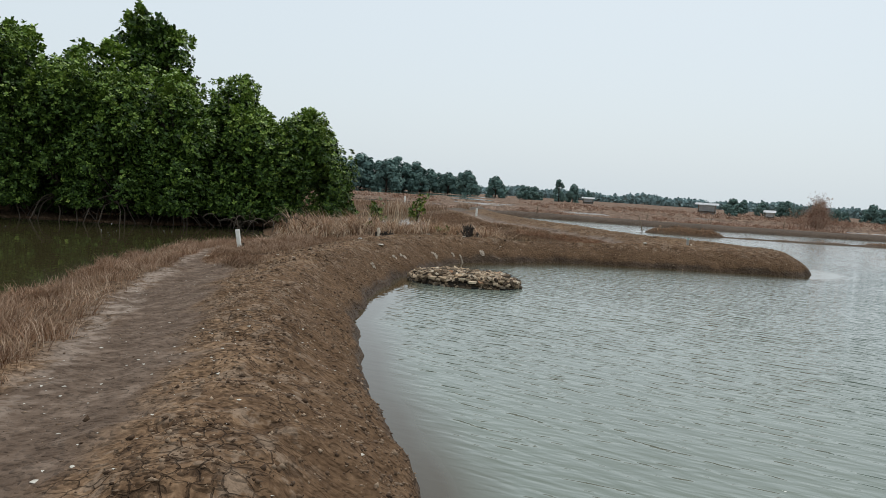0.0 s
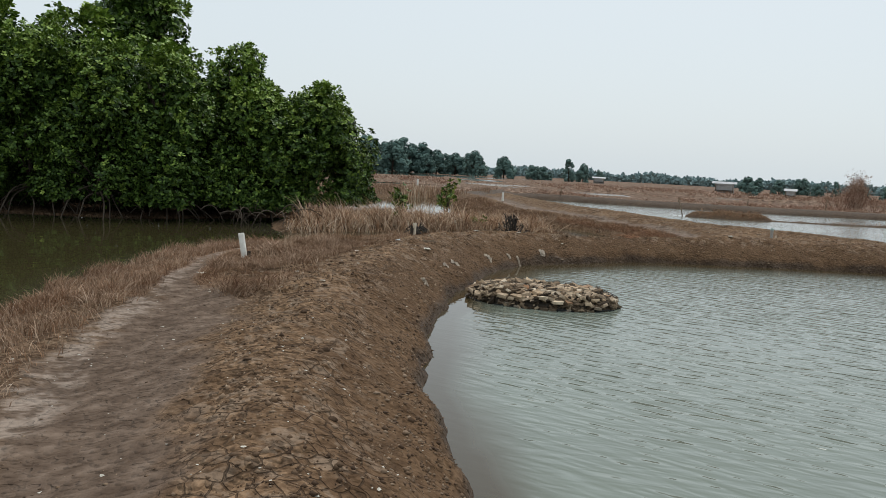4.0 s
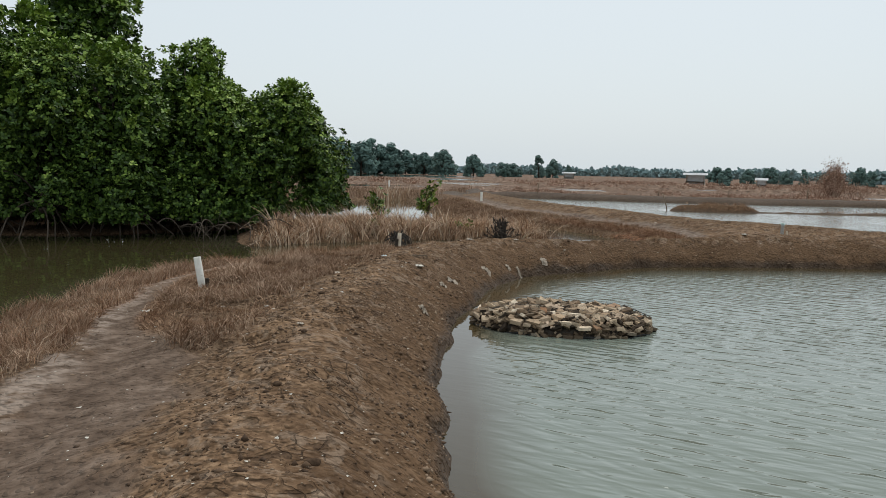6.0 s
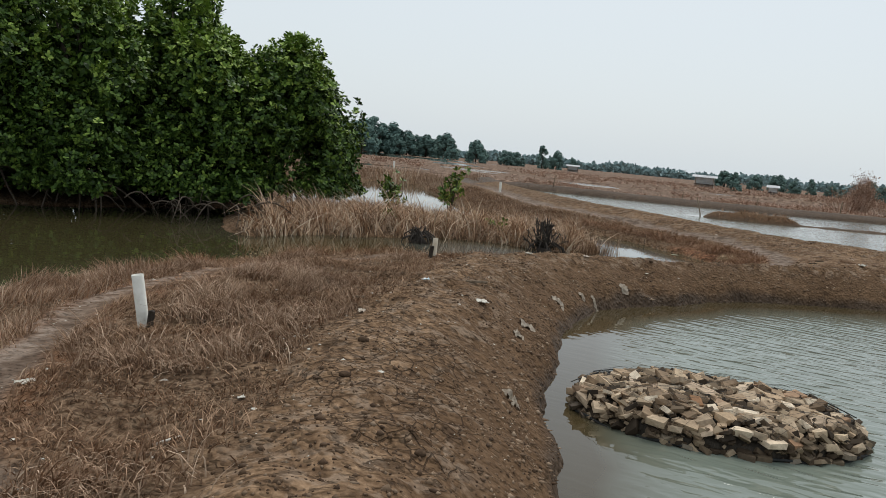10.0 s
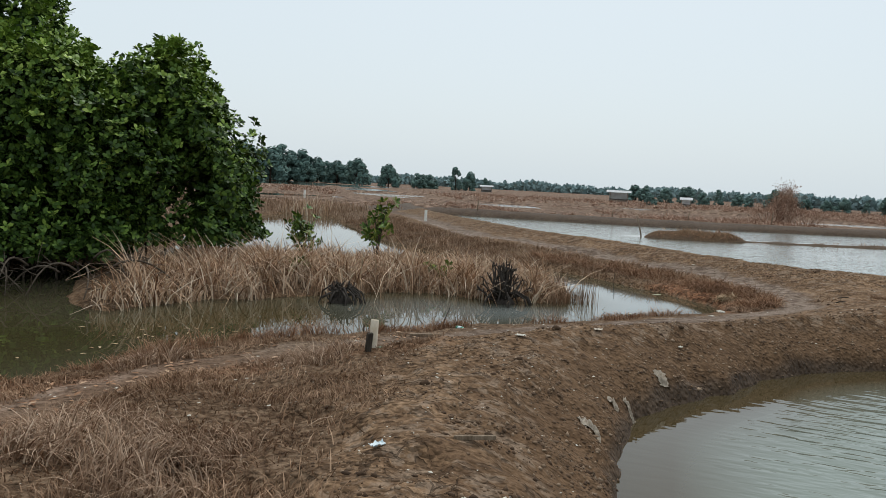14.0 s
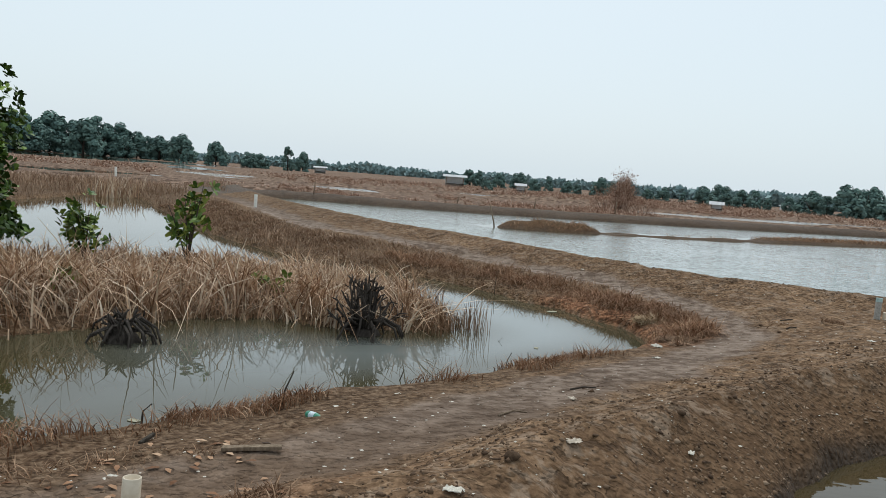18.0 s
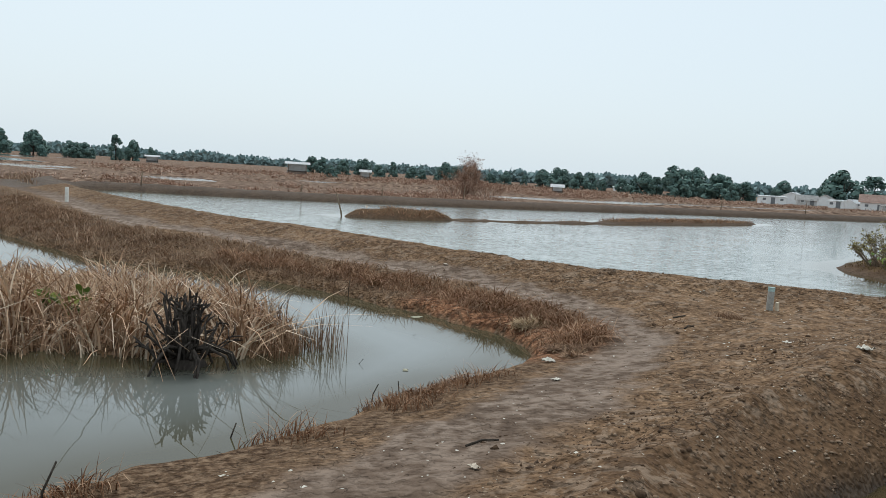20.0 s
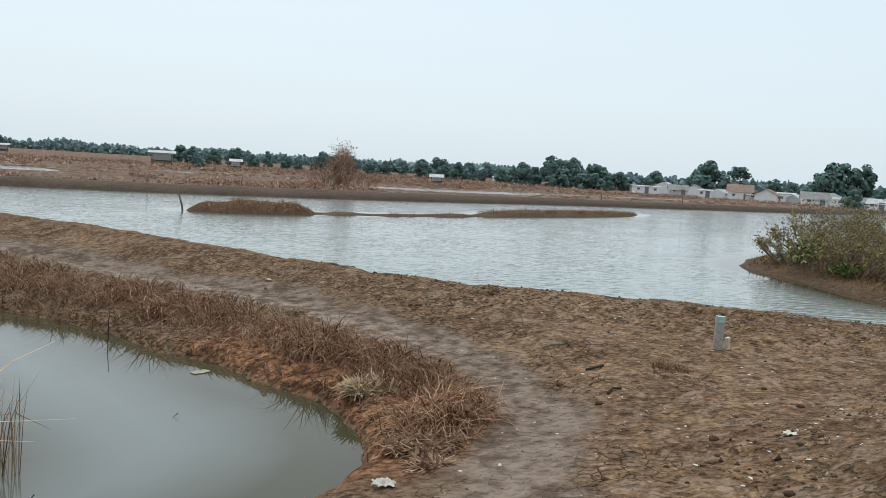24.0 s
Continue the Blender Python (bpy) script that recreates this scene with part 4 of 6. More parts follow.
# beyond the still pond
root = scatter(30000, -14, 5, 42, 84, lambda x, y, h, da, db, dp, i: (h > 0.05) * (np.maximum(i, 0) < 0.3) * step(0.8, 1.6, dp) * (da > 2.4) * (0.25 + 0.75 * patchy(x, y, 2.2, 59)))
meadow("far_bank_grass", root, np.where((root[:, 0] > -2.5) & (root[:, 1] < 68), 0.15, 0.42), 0.03, GRASS_DRY, "dry brown grass on the far pond banks", 0.8)
root = scatter(1500, -6, -1.5, 65, 76, lambda x, y, h, da, db, dp, i: step(1.8, 0.9, np.hypot(x + 3.6, (y - 71) * 0.5)) * 1.0)
root[:, 2] = np.maximum(root[:, 2], 0)
meadow("far_reed_clump", root, 0.85, 0.04, REED, "tall dry reed clump at the far end of the pond", 0.5)
# dead scrub of the fields beyond the open pond: many low domes of dry shoots


def clear_of_pools(x, y):
    free = np.ones(x.shape)
    for cx, cy, rx, ry in FIELD_POOLS:
        free *= ~((np.abs(x - cx) < rx + 2) & (y > cy - ry - 0.2 * cy) & (y < cy + ry))
    return free


def scrub_domes(n, x0, x1, y0, y1, per, tall, wide, seed):
    c = scatter(n, x0, x1, y0, y1, lambda x, y, h, da, db, dp, i: clear_of_pools(x, y) * (h > 0.06) * (da > 5.6) * (0.1 + 0.9 * patchy(x, y, 6, seed, -0.3, 0.4)) * step(0.8, 2.0, dp) * np.where((y < 100) & (x < 4), 0.4, 1.0))
    s = rng.uniform(0.5, 1.3, len(c)) ** 1.5
    c, s = np.repeat(c, per, 0), np.repeat(s, per)
    s = s * np.repeat(step(3.0, 14.0, plan(c[::per, 0], c[::per, 1], False)[1]) * 0.65 + 0.35, per)
    d = unit(rng.normal(size=(len(c), 3)) + [0, 0, 0.25])
    d[:, 2] = np.abs(d[:, 2])
    root = c + d * (s * rng.uniform(0.55, 1.1, len(c)))[:, None] * [tall * 1.8, tall * 1.8, tall]
    axis = unit(d * 0.8 + rng.normal(size=d.shape))
    v, f = leaves(root, axis, d + rng.normal(size=d.shape) * 0.5, wide * 4 * rng.uniform(0.6, 1.5, len(c)), wide * 1.5)
    thing("field_scrub", pose(0, 0, 0), "low lumpy dead reddish-brown scrub covering abandoned pond fields", "scrub", kind="stuff", me=raw_mesh("field_scrub", v, f, SCRUB))


scrub_domes(6500, -30, 78, 80, 122, 30, 0.36, 0.046, 61)
scrub_domes(4200, -60, 125, 122, 210, 22, 0.48, 0.080, 62)
scrub_domes(1800, 70, 140, 80, 122, 16, 0.28, 0.07, 63)
root = scatter(14000, 14, 50, 60, 67, lambda x, y, h, da, db, dp, i: (h > 0.10) * (y < 70) * (da < 0))
meadow("islet_grass", root, 0.13, 0.03, GRASS_RUST, "dead brown weeds on mud islets in the pond", 2.4)
root = scatter(30000, 20, 40, 31, 49, lambda x, y, h, da, db, dp, i: step(0.12, 0.4, i) * (x > 19))
meadow("islet_herbs", root, 0.10, 0.018, leaf_material("islet_herb", (0.09, 0.060, 0.025), (0.19, 0.130, 0.045), (0.27, 0.200, 0.07), 0.8), "low ochre herbs on the bushy islet", 2.2)

# ---- bushes ----


def twig_bush(x, y, wide, tall, seed, twigs, n_leaf, twig_mat, leaf_mat, label, category="bush", group="", leaf=0.06, up=1.0):
    r = np.random.default_rng(seed)
    t = thing("twiggy_bush", pose(x, y, max(z_at(x, y), 0)), label, category, group)
    soup, ends = Soup(), []
    for k in range(twigs):
        a, s = r.uniform(0, 6.3), np.sqrt(r.uniform(0, 1))
        top = np.array([wide * s * math.cos(a), wide * s * math.sin(a), tall * r.uniform(0.55, 1.0) * (1.05 - 0.45 * s**2)])
        foot = top * [0.45, 0.45, 0]
        mid = foot * 0.4 + top * 0.6 + r.normal(size=3) * [0.12 * wide, 0.12 * wide, 0.05]
        soup.add(*tube([foot, mid, top], [0.018 * tall**0.5, 0.010 * tall**0.5, 0.003], 3, False))
        for j in range(4):
            b = mid + (top - mid) * r.uniform(0, 1)
            e = b + unit(r.normal(size=3) + [0, 0, 0.7 * up]) * tall * r.uniform(0.1, 0.28)
            soup.add(*tube([b, (b + e) / 2 + r.normal(size=3) * 0.03, e], [0.006, 0.004, 0.002], 3, False))
            ends += [b, e, (b + e) / 2]
    part("branchwork", soup.mesh("branchwork", twig_mat), t)
    if n_leaf:
        ends = np.array(ends)
        p = ends[r.integers(0, len(ends), n_leaf)] + r.normal(size=(n_leaf, 3)) * 0.022 * tall
        part("foliage", (*leaves(p, r.normal(size=(n_leaf, 3)), r.normal(size=(n_leaf, 3)), leaf * r.uniform(0.6, 1.4, n_leaf), leaf * 0.5), leaf_mat), t)
    return t


twig_bush(43.5, 95.5, 1.2, 4.2, 71, 110, 3600, SCRUB, SCRUB, "tall dead rust-brown bush standing over the scrub", leaf=0.13)
twig_bush(41.5, 95.0, 2.4, 2.5, 72, 60, 2200, SCRUB, SCRUB, "dead rust-brown bush in the field scrub", leaf=0.11)
twig_bush(45.8, 95.4, 1.8, 1.9, 73, 40, 1400, SCRUB, SCRUB, "dead rust-brown bush in the field scrub", leaf=0.11)
BUSH_TWIG = bark_material("bush_twig", (0.13, 0.095, 0.065), (0.28, 0.215, 0.155))
for k, (x, y, w, h) in enumerate([(25.2, 40.6, 1.3, 1.1), (24.2, 38.4, 1.5, 1.35), (23.6, 36.6, 1.2, 1.1), (26.8, 40.4, 1.9, 1.7), (26.2, 37.6, 1.7, 1.6), (29.2, 41.0, 2.2, 1.9), (28.8, 38.2, 2.2, 1.9), (25.2, 35.2, 1.8, 1.6), (28.4, 35, 2.4, 1.9), (32.5, 42, 2.6, 2.0), (32, 38.5, 2.6, 2.0)]):
    twig_bush(x, y, w, h, 80 + k, 60, 1500, BUSH_TWIG, LEAF_BUSH, "twiggy olive-brown shrub on the islet's mud bank", group="islet shrubs", leaf=0.075)
for k, (x, y, w, h) in enumerate([(24.0, 39.6, 0.6, 0.9), (24.9, 37.0, 0.6, 0.8), (23.4, 38.2, 0.45, 0.5)]):
    twig_bush(x, y, w, h, 95 + k, 14, 170, BUSH_TWIG, LEAF_YOUNG, "fresh yellow-green shrub at the islet's edge", group="islet shrubs", leaf=0.13)

# ---- distance ----


def far_tree(seed, height, radius, low):
    r = np.random.default_rng(seed)
    t = thing("distant_tree", pose(0, 0, -60), "distant broad-crowned tree at the field's edge, haze put into its leaf colour", "tree", "distant trees")
    p, d, c = crown_points(1700, height, radius, 0.2, 34, seed, 0.3)
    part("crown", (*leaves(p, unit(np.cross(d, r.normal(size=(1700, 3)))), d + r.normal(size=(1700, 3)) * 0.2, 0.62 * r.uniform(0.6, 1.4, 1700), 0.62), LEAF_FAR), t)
    soup = Soup().add(*tube([(0, 0, -0.4), (0.1, 0, height * 0.35), (0, 0.1, height * 0.8)], [0.22, 0.16, 0.05], 6))
    for k in range(5):
        a = r.uniform(0, 6.3)
        soup.add(*tube([(0.05, 0, height * 0.3), (radius * 0.3 * math.cos(a), radius * 0.3 * math.sin(a), height * 0.5), (radius * 0.65 * math.cos(a), radius * 0.65 * math.sin(a), height * 0.7)], [0.1, 0.07, 0.03], 4))
    part("trunk", soup.mesh("trunk", BARK, True), t)
    return t


def polar(bearing, far, eye):
    return eye[0] + far * math.sin(radians(bearing)), eye[1] + far * math.cos(radians(bearing))


EYE_17, EYE_24 = (-2.2, 21.3), (2.0, 28.3)
PROTOS = [far_tree(101, 7.0, 3.6, 0.5), far_tree(102, 8.5, 4.2, 0.6), far_tree(103, 6.0, 3.9, 0.4), far_tree(104, 9.0, 3.2, 1.2)]


def plant(k, x, y, height, wide=1.0, base=0.12):
    src = PROTOS[k % 4]
    s = height / (7.0, 8.5, 6.0, 9.0)[k % 4]
    m = pose(x, y, base, rz=rng.uniform(0, 360))
    ob = copy_thing(src, m)
    ob.scale = (s * wide, s * wide, s)
    return ob


k = 0
for b0, b1, far, lo, hi, n in [(-9.5, -1.9, 330, 10.5, 14.0, 9), (-1.3, 2.1, 340, 7.5, 9.5, 6)]:
    for b in np.linspace(b0, b1, n):
        plant(k % 2, *polar(b, far + rng.uniform(-14, 14), EYE_17), rng.uniform(lo, hi), 1.25)
        k += 1
for b, far, h, w in [(2.3, 290, 4.5, 0.9), (4.3, 300, 7.4, 1.25), (6.5, 300, 5.2, 1.5), (7.2, 305, 4.6, 1.3), (9.0, 290, 7.8, 0.9), (10.0, 300, 6.4, 0.9), (11.15, 300, 4.8, 0.8)]:
    plant(k, *polar(b, far, EYE_17), h, w)
    k += 1
plant(0, *polar(22.1, 150, EYE_24), 2.2, 1.2)
for b in np.arange(21, 52, 1.15):
    far = np.interp(b, [20, 30, 40, 52], [260, 235, 205, 180])
    plant(k, *polar(b + rng.uniform(-0.4, 0.4), far * rng.uniform(0.93, 1.1), EYE_24), rng.uniform(2.6, 5.0) + 1.6 * (abs(b - 47.5) < 1.8), rng.uniform(1.0, 1.4))
    k += 1
for b, far, h, w in [(46.6, 172, 6.4, 1.0), (47.4, 175, 7.4, 0.9), (49.6, 170, 5.8, 0.9), (53.0, 165, 5.2, 1.2), (55.5, 160, 5.6, 1.0), (56.6, 150, 7.6, 1.2), (58.3, 152, 7.2, 1.5), (60.4, 150, 4.6, 1.2), (61.6, 140, 4.2, 1.0),
                      (63.6, 140, 8.0, 1.0), (64.5, 140, 8.6, 1.0), (65.4, 142, 8.2, 0.95), (66.6, 118, 3.8, 1.1), (65.0, 112, 3.0, 1.0), (68, 118, 4.0, 1.1), (67.6, 140, 5.0, 1.2)]:
    plant(k, *polar(b, far * 1.35, EYE_24), h * 0.95, w)
    k += 1


def woods(name, b0, b1, far, tall, n, label):
    """One far belt of woods made of many leaf clumps."""
    r = np.random.default_rng(len(name) + n)
    b = np.radians(r.uniform(b0, b1, n))
    crest = tall * (0.72 + 0.22 * wave(np.degrees(b) * 10, b * 0, 9, 71) + 0.16 * wave(np.degrees(b) * 10, b * 0, 3.2, 72))
    z = crest * np.sqrt(r.uniform(0, 1, n))
    d = far * r.uniform(0.96, 1.06, n)
    p = np.stack([EYE_24[0] + d * np.sin(b), EYE_24[1] + d * np.cos(b), z], 1)
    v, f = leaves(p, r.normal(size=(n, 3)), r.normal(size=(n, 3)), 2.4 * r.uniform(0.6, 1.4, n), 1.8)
    thing(name, pose(0, 0, 0), label, "woods", kind="stuff", me=raw_mesh(name, v, f, LEAF_HAZED))


woods("far_woods_north", -14, 32, 560, 6.5, 16000, "belt of woods along the northern horizon, greyed by haze in its colour")
woods("far_woods_east", 30, 74, 380, 5.0, 13000, "belt of woods behind the village, greyed by haze in its colour")
for ob in PROTOS:
    for o in (*ob.children_recursive, ob):
        bpy.data.objects.remove(o)

# ---- houses ----


def house(bearing, far, w, d, h, roof, wall, roof_mat, label, turn=0.0, rise=1.0):
    x, y = polar(bearing, far * 1.35, EYE_24)
    w, d, h, rise = w * 0.8, d * 0.8, h * 0.66, rise * 0.85
    t = thing("village_house", pose(x, y, 0.10, rz=-bearing + turn), label, "house", "houses of the village")
    part("wall", bm_mesh("wall", box(w, d, h, 0, -0.3), wall), t)
    bm = bmesh.new()
    o, z0 = 0.35, h - 0.3
    if roof == "gable":
        a = [bm.verts.new(p) for p in ((-w / 2 - o, -d / 2 - o, z0 - 0.1), (w / 2 + o, -d / 2 - o, z0 - 0.1), (w / 2 + o, 0, z0 + rise), (-w / 2 - o, 0, z0 + rise), (w / 2 + o, d / 2 + o, z0 - 0.1), (-w / 2 - o, d / 2 + o, z0 - 0.1))]
        bm.faces.new((a[0], a[1], a[2], a[3])), bm.faces.new((a[3], a[2], a[4], a[5]))
        bmesh.ops.solidify(bm, geom=bm.faces[:], thickness=0.12)
        for sx in (-w / 2 + 0.02, w / 2 - 0.10):
            g = bmesh.new()
            ends = [[g.verts.new(q) for q in ((sx + e, -d / 2, z0), (sx + e, d / 2, z0), (sx + e, 0, z0 + rise * 0.9))] for e in (0, 0.08)]
            g.faces.new(ends[0]), g.faces.new(ends[1][::-1])
            for i in range(3):
                g.faces.new((ends[0][i], ends[1][i], ends[1][(i + 1) % 3], ends[0][(i + 1) % 3]))
            bmesh.ops.recalc_face_normals(g, faces=g.faces[:])
            part("gable", bm_mesh("gable", g, wall), t)
    else:
        a = [bm.verts.new(p) for p in ((-w / 2 - o, -d / 2 - o, z0 + 0.05), (w / 2 + o, -d / 2 - o, z0 + 0.05), (w / 2 + o, d / 2 + o, z0 + rise * 0.6), (-w / 2 - o, d / 2 + o, z0 + rise * 0.6))]
        bm.faces.new(a)
        bmesh.ops.solidify(bm, geom=bm.faces[:], thickness=0.1)
    part("roof", bm_mesh("roof", bm, roof_mat), t)
    n = 2 if w < 5 else 3
    for i in range(n):
        x0 = -w / 2 + w * (i + 0.5) / n
        if i == n // 2:
            part("door", bm_mesh("door", box(0.8, 0.08, 1.45, 0, -0.1), DARK_OPENING), t, at=pose(x0, -d / 2 - 0.02, 0))
        else:
            win = part("window", bm_mesh("window", box(0.75, 0.08, 0.6, 0, 0.65), WALL_WHITE), t, at=pose(x0, -d / 2 - 0.02, 0))
            part("pane", bm_mesh("pane", box(0.6, 0.06, 0.45, 0, 0.72), DARK_OPENING), win, at=pose(0, -0.03, 0))


for row in [
    (52.4, 134, 6.4, 5, 2.7, "flat", WALL_WHITE, ROOF_TIN, "low white house with a flat tin roof", 8, 0.4),
    (53.7, 142, 3.6, 5, 3.2, "gable", WALL_WHITE, ROOF_TIN, "small white house with a bright tin gable roof", 72, 1.0),
    (54.5, 136, 4.6, 5, 2.3, "gable", WALL_GREY, ROOF_OLD, "low house with a weathered grey-brown roof", 5, 1.2),
    (55.6, 146, 4.0, 4, 2.9, "gable", WALL_WHITE, ROOF_OLD, "white house with a weathered gable roof behind a yard", 80, 1.1),
    (56.3, 128, 3.0, 4, 2.6, "flat", WALL_WHITE, ROOF_TIN, "small white house with a tin roof beside a fence", -10, 0.5),
    (57.2, 132, 3.0, 4, 2.2, "gable", WALL_WHITE, ROOF_TIN, "small white shed with a tin gable roof", 60, 0.9),
    (58.4, 129, 5.6, 5, 2.9, "gable", WALL_WHITE, ROOF_TILE, "white house with a faded red tiled gable roof", 0, 1.7),
    (59.3, 124, 3.2, 4, 2.0, "flat", WALL_GREY, ROOF_OLD, "low cement lean-to beside a tiled house", 12, 0.6),
    (60.1, 122, 3.8, 5, 2.5, "gable", WALL_WHITE, ROOF_TILE, "small white house with a worn red tiled roof", 78, 1.3),
    (61.2, 134, 4.0, 4, 3.0, "flat", WALL_WHITE, ROOF_TIN, "small white house with a slanted tin roof", 0, 0.6),
    (61.9, 122, 3.2, 4, 2.0, "gable", WALL_GREY, ROOF_TIN, "small grey house with a pale gable roof", 50, 0.9),
    (62.9, 114, 5.2, 5, 2.3, "gable", WALL_WHITE, ROOF_OLD, "white house with a broad weathered gable roof", 4, 1.4),
    (63.9, 128, 3.4, 4, 2.9, "gable", WALL_WHITE, ROOF_TIN, "narrow white house with a tin gable roof", 85, 1.0),
    (64.7, 122, 5.0, 5, 2.5, "flat", WALL_WHITE, ROOF_TIN, "long pale house with a tin roof", 0, 0.7),
    (65.7, 116, 3.6, 4, 2.2, "gable", WALL_GREY, ROOF_OLD, "grey shed with a weathered roof", 30, 1.0),
    (66.5, 112, 3.4, 4, 2.2, "gable", WALL_WHITE, ROOF_TIN, "small white house with a tin roof", -10, 0.9),
    (67.6, 116, 4.4, 4, 2.4, "gable", WALL_GREY, ROOF_TILE, "grey house with a tiled roof", 0, 1.2),
    (42.6, 190, 6.0, 5, 2.2, "flat", WALL_WHITE, ROOF_TIN, "low pale shed in front of the far woods", 0, 0.5),
]:
    house(*row)


def stilt_hut(bearing, far, w, h, label):
    """An open guard hut on posts, with a tin roof."""
    x, y = polar(bearing, far, EYE_24)
    t = thing("guard_hut", pose(x, y, 0.1, rz=-bearing), label, "hut", "guard huts")
    for sx in (-1, 1):
        for sy in (-1, 1):
            part("post", (*tube([(sx * w * 0.45, sy * w * 0.3, -0.3), (sx * w * 0.45, sy * w * 0.3, h)], 0.07, 6), TIMBER, True), t)
    part("floor_deck", bm_mesh("floor_deck", box(w, w * 0.7, 0.12, 0, h * 0.3), TIMBER_DARK), t)
    part("back_wall", bm_mesh("back_wall", box(w, 0.06, h * 0.9, 0, 0.1), WALL_GREY), t, at=pose(0, w * 0.33, 0))
    bm = bmesh.new()
    bm.faces.new([bm.verts.new(p) for p in ((-w * 0.65, -w * 0.5, h - 0.1), (w * 0.65, -w * 0.5, h - 0.1), (w * 0.65, w * 0.5, h + 0.4), (-w * 0.65, w * 0.5, h + 0.4))])
    bmesh.ops.solidify(bm, geom=bm.faces[:], thickness=0.12)
    part("roof", bm_mesh("roof", bm, ROOF_TIN), t)


stilt_hut(19.9, 178, 4.2, 2.4, "raised timber guard hut with pale tin roof")
stilt_hut(24.6, 165, 2.0, 1.6, "small raised guard hut in the scrub")
stilt_hut(38.2, 130, 1.8, 1.2, "small grey guard hut at the field's edge")
stilt_hut(10.6, 270, 3.6, 2.0, "pale tin-roofed hut below distant trees")

# ---- markers ----


def pipe(height, radius, wall=0.006, sides=20):
    """An open-topped pipe."""
    bm = bmesh.new()
    rings = []
    for r, z in ((radius, -0.25), (radius, height - 0.003), (radius - 0.002, height), (radius - wall, height), (radius - wall, height - 0.15), (0.0005, height - 0.15)):
        rings.append([bm.verts.new((r * math.cos(a), r * math.sin(a), z)) for a in np.linspace(0, 2 * math.pi, sides, endpoint=False)])
    for a, b in zip(rings, rings[1:]):
        for i in range(sides):
            bm.faces.new((a[i], a[(i + 1) % sides], b[(i + 1) % sides], b[i]))
    return bm


def stub(height, w):
    """A rough split wooden stub."""
    bm = box(w, w * 0.8, height + 0.2, 0.004, -0.2)
    for v in bm.verts:
        v.co.x += 0.006 * noise.noise(v.co * 30)
        v.co.z += 0.02 * noise.noise(v.co * 22) if v.co.z > height * 0.8 else 0
    return bm


def marker(x, y, height, radius, mat, label, lean=(0, 0), stub_at=None, stub_h=0.16):
    t = thing("pipe_marker", pose(x, y, z_at(x, y), lean[0], lean[1]), label, "marker post", "white pipe markers")
    part("pipe", bm_mesh("pipe", pipe(height, radius), mat, True), t)
    if stub_at:
        thing("wooden_stub", pose(x + stub_at[0], y + stub_at[1], z_at(x + stub_at[0], y + stub_at[1]), 3, 4, 20), "dark weathered wooden stub beside a white pipe", "stub", me=bm_mesh("wooden_stub", stub(stub_h, 0.06), TIMBER_DARK))


marker(-4.89, 20.28, 0.53, 0.055, PVC, "clean white plastic pipe leaning beside the footpath", (2, -9), (0.08, -0.10), 0.18)
marker(-2.0, 26.65, 0.30, 0.045, PVC_OLD, "short cream-stained plastic pipe marker by the pond path", (-2, 2), (-0.06, -0.12), 0.20)
marker(2.5, 59.0, 0.55, 0.07, PVC, "white plastic pipe marker on the far dyke")
marker(-4.5, 99.5, 0.95, 0.10, PVC, "white plastic pipe marker in the far field")


def concrete_marker(x, y):
    t = thing("concrete_marker", pose(x, y, z_at(x, y), 0, 1.5), "grey concrete pillar marker on the bare dyke", "marker post")
    part("shaft", bm_mesh("shaft", pipe(0.36, 0.052, 0.03), CONCRETE, True), t)
    part("cap", (*tube([(0, 0, 0.300), (0, 0, 0.366)], 0.0545, 16), TEAL, False), t, "faded teal painted rim")
    thing("concrete_stub", pose(x + 0.14, y - 0.03, z_at(x + 0.14, y - 0.03)), "small pale wooden stub beside the concrete marker", "stub", me=bm_mesh("concrete_stub", stub(0.13, 0.055), PVC_OLD))


concrete_marker(10.0, 33.3)

# ---- stone island in a net ----


def rough_stone(r, size):
    """A broken block of stone: the hull of a jittered box with a chipped corner or two."""
    bm = bmesh.new()
    shape = np.array([1.0, r.uniform(0.62, 1.0), r.uniform(0.2, 0.5)]) * size * 0.5
    for sx in (-1, 1):
        for sy in (-1, 1):
            for sz in (-1, 1):
                p = np.array([sx, sy, sz]) * r.uniform(0.55, 1.0, 3) * shape
                bm.verts.new(Vector(p))
                if r.uniform() < 0.4:
                    bm.verts.new(Vector(p * r.uniform(0.45, 1.2, 3)))
    out = bmesh.ops.convex_hull(bm, input=bm.verts[:])
    bmesh.ops.delete(bm, geom=list({g for g in out["geom_interior"] + out["geom_unused"] if isinstance(g, bmesh.types.BMVert)}), context='VERTS')
    return bm


# dark tones paint the shaded gaps between the larger stones
RUBBLE = blade_material("rubble_bits", (0.025, 0.018, 0.012), (0.085, 0.058, 0.037), (0.210, 0.150, 0.096), (0.450, 0.340, 0.225))


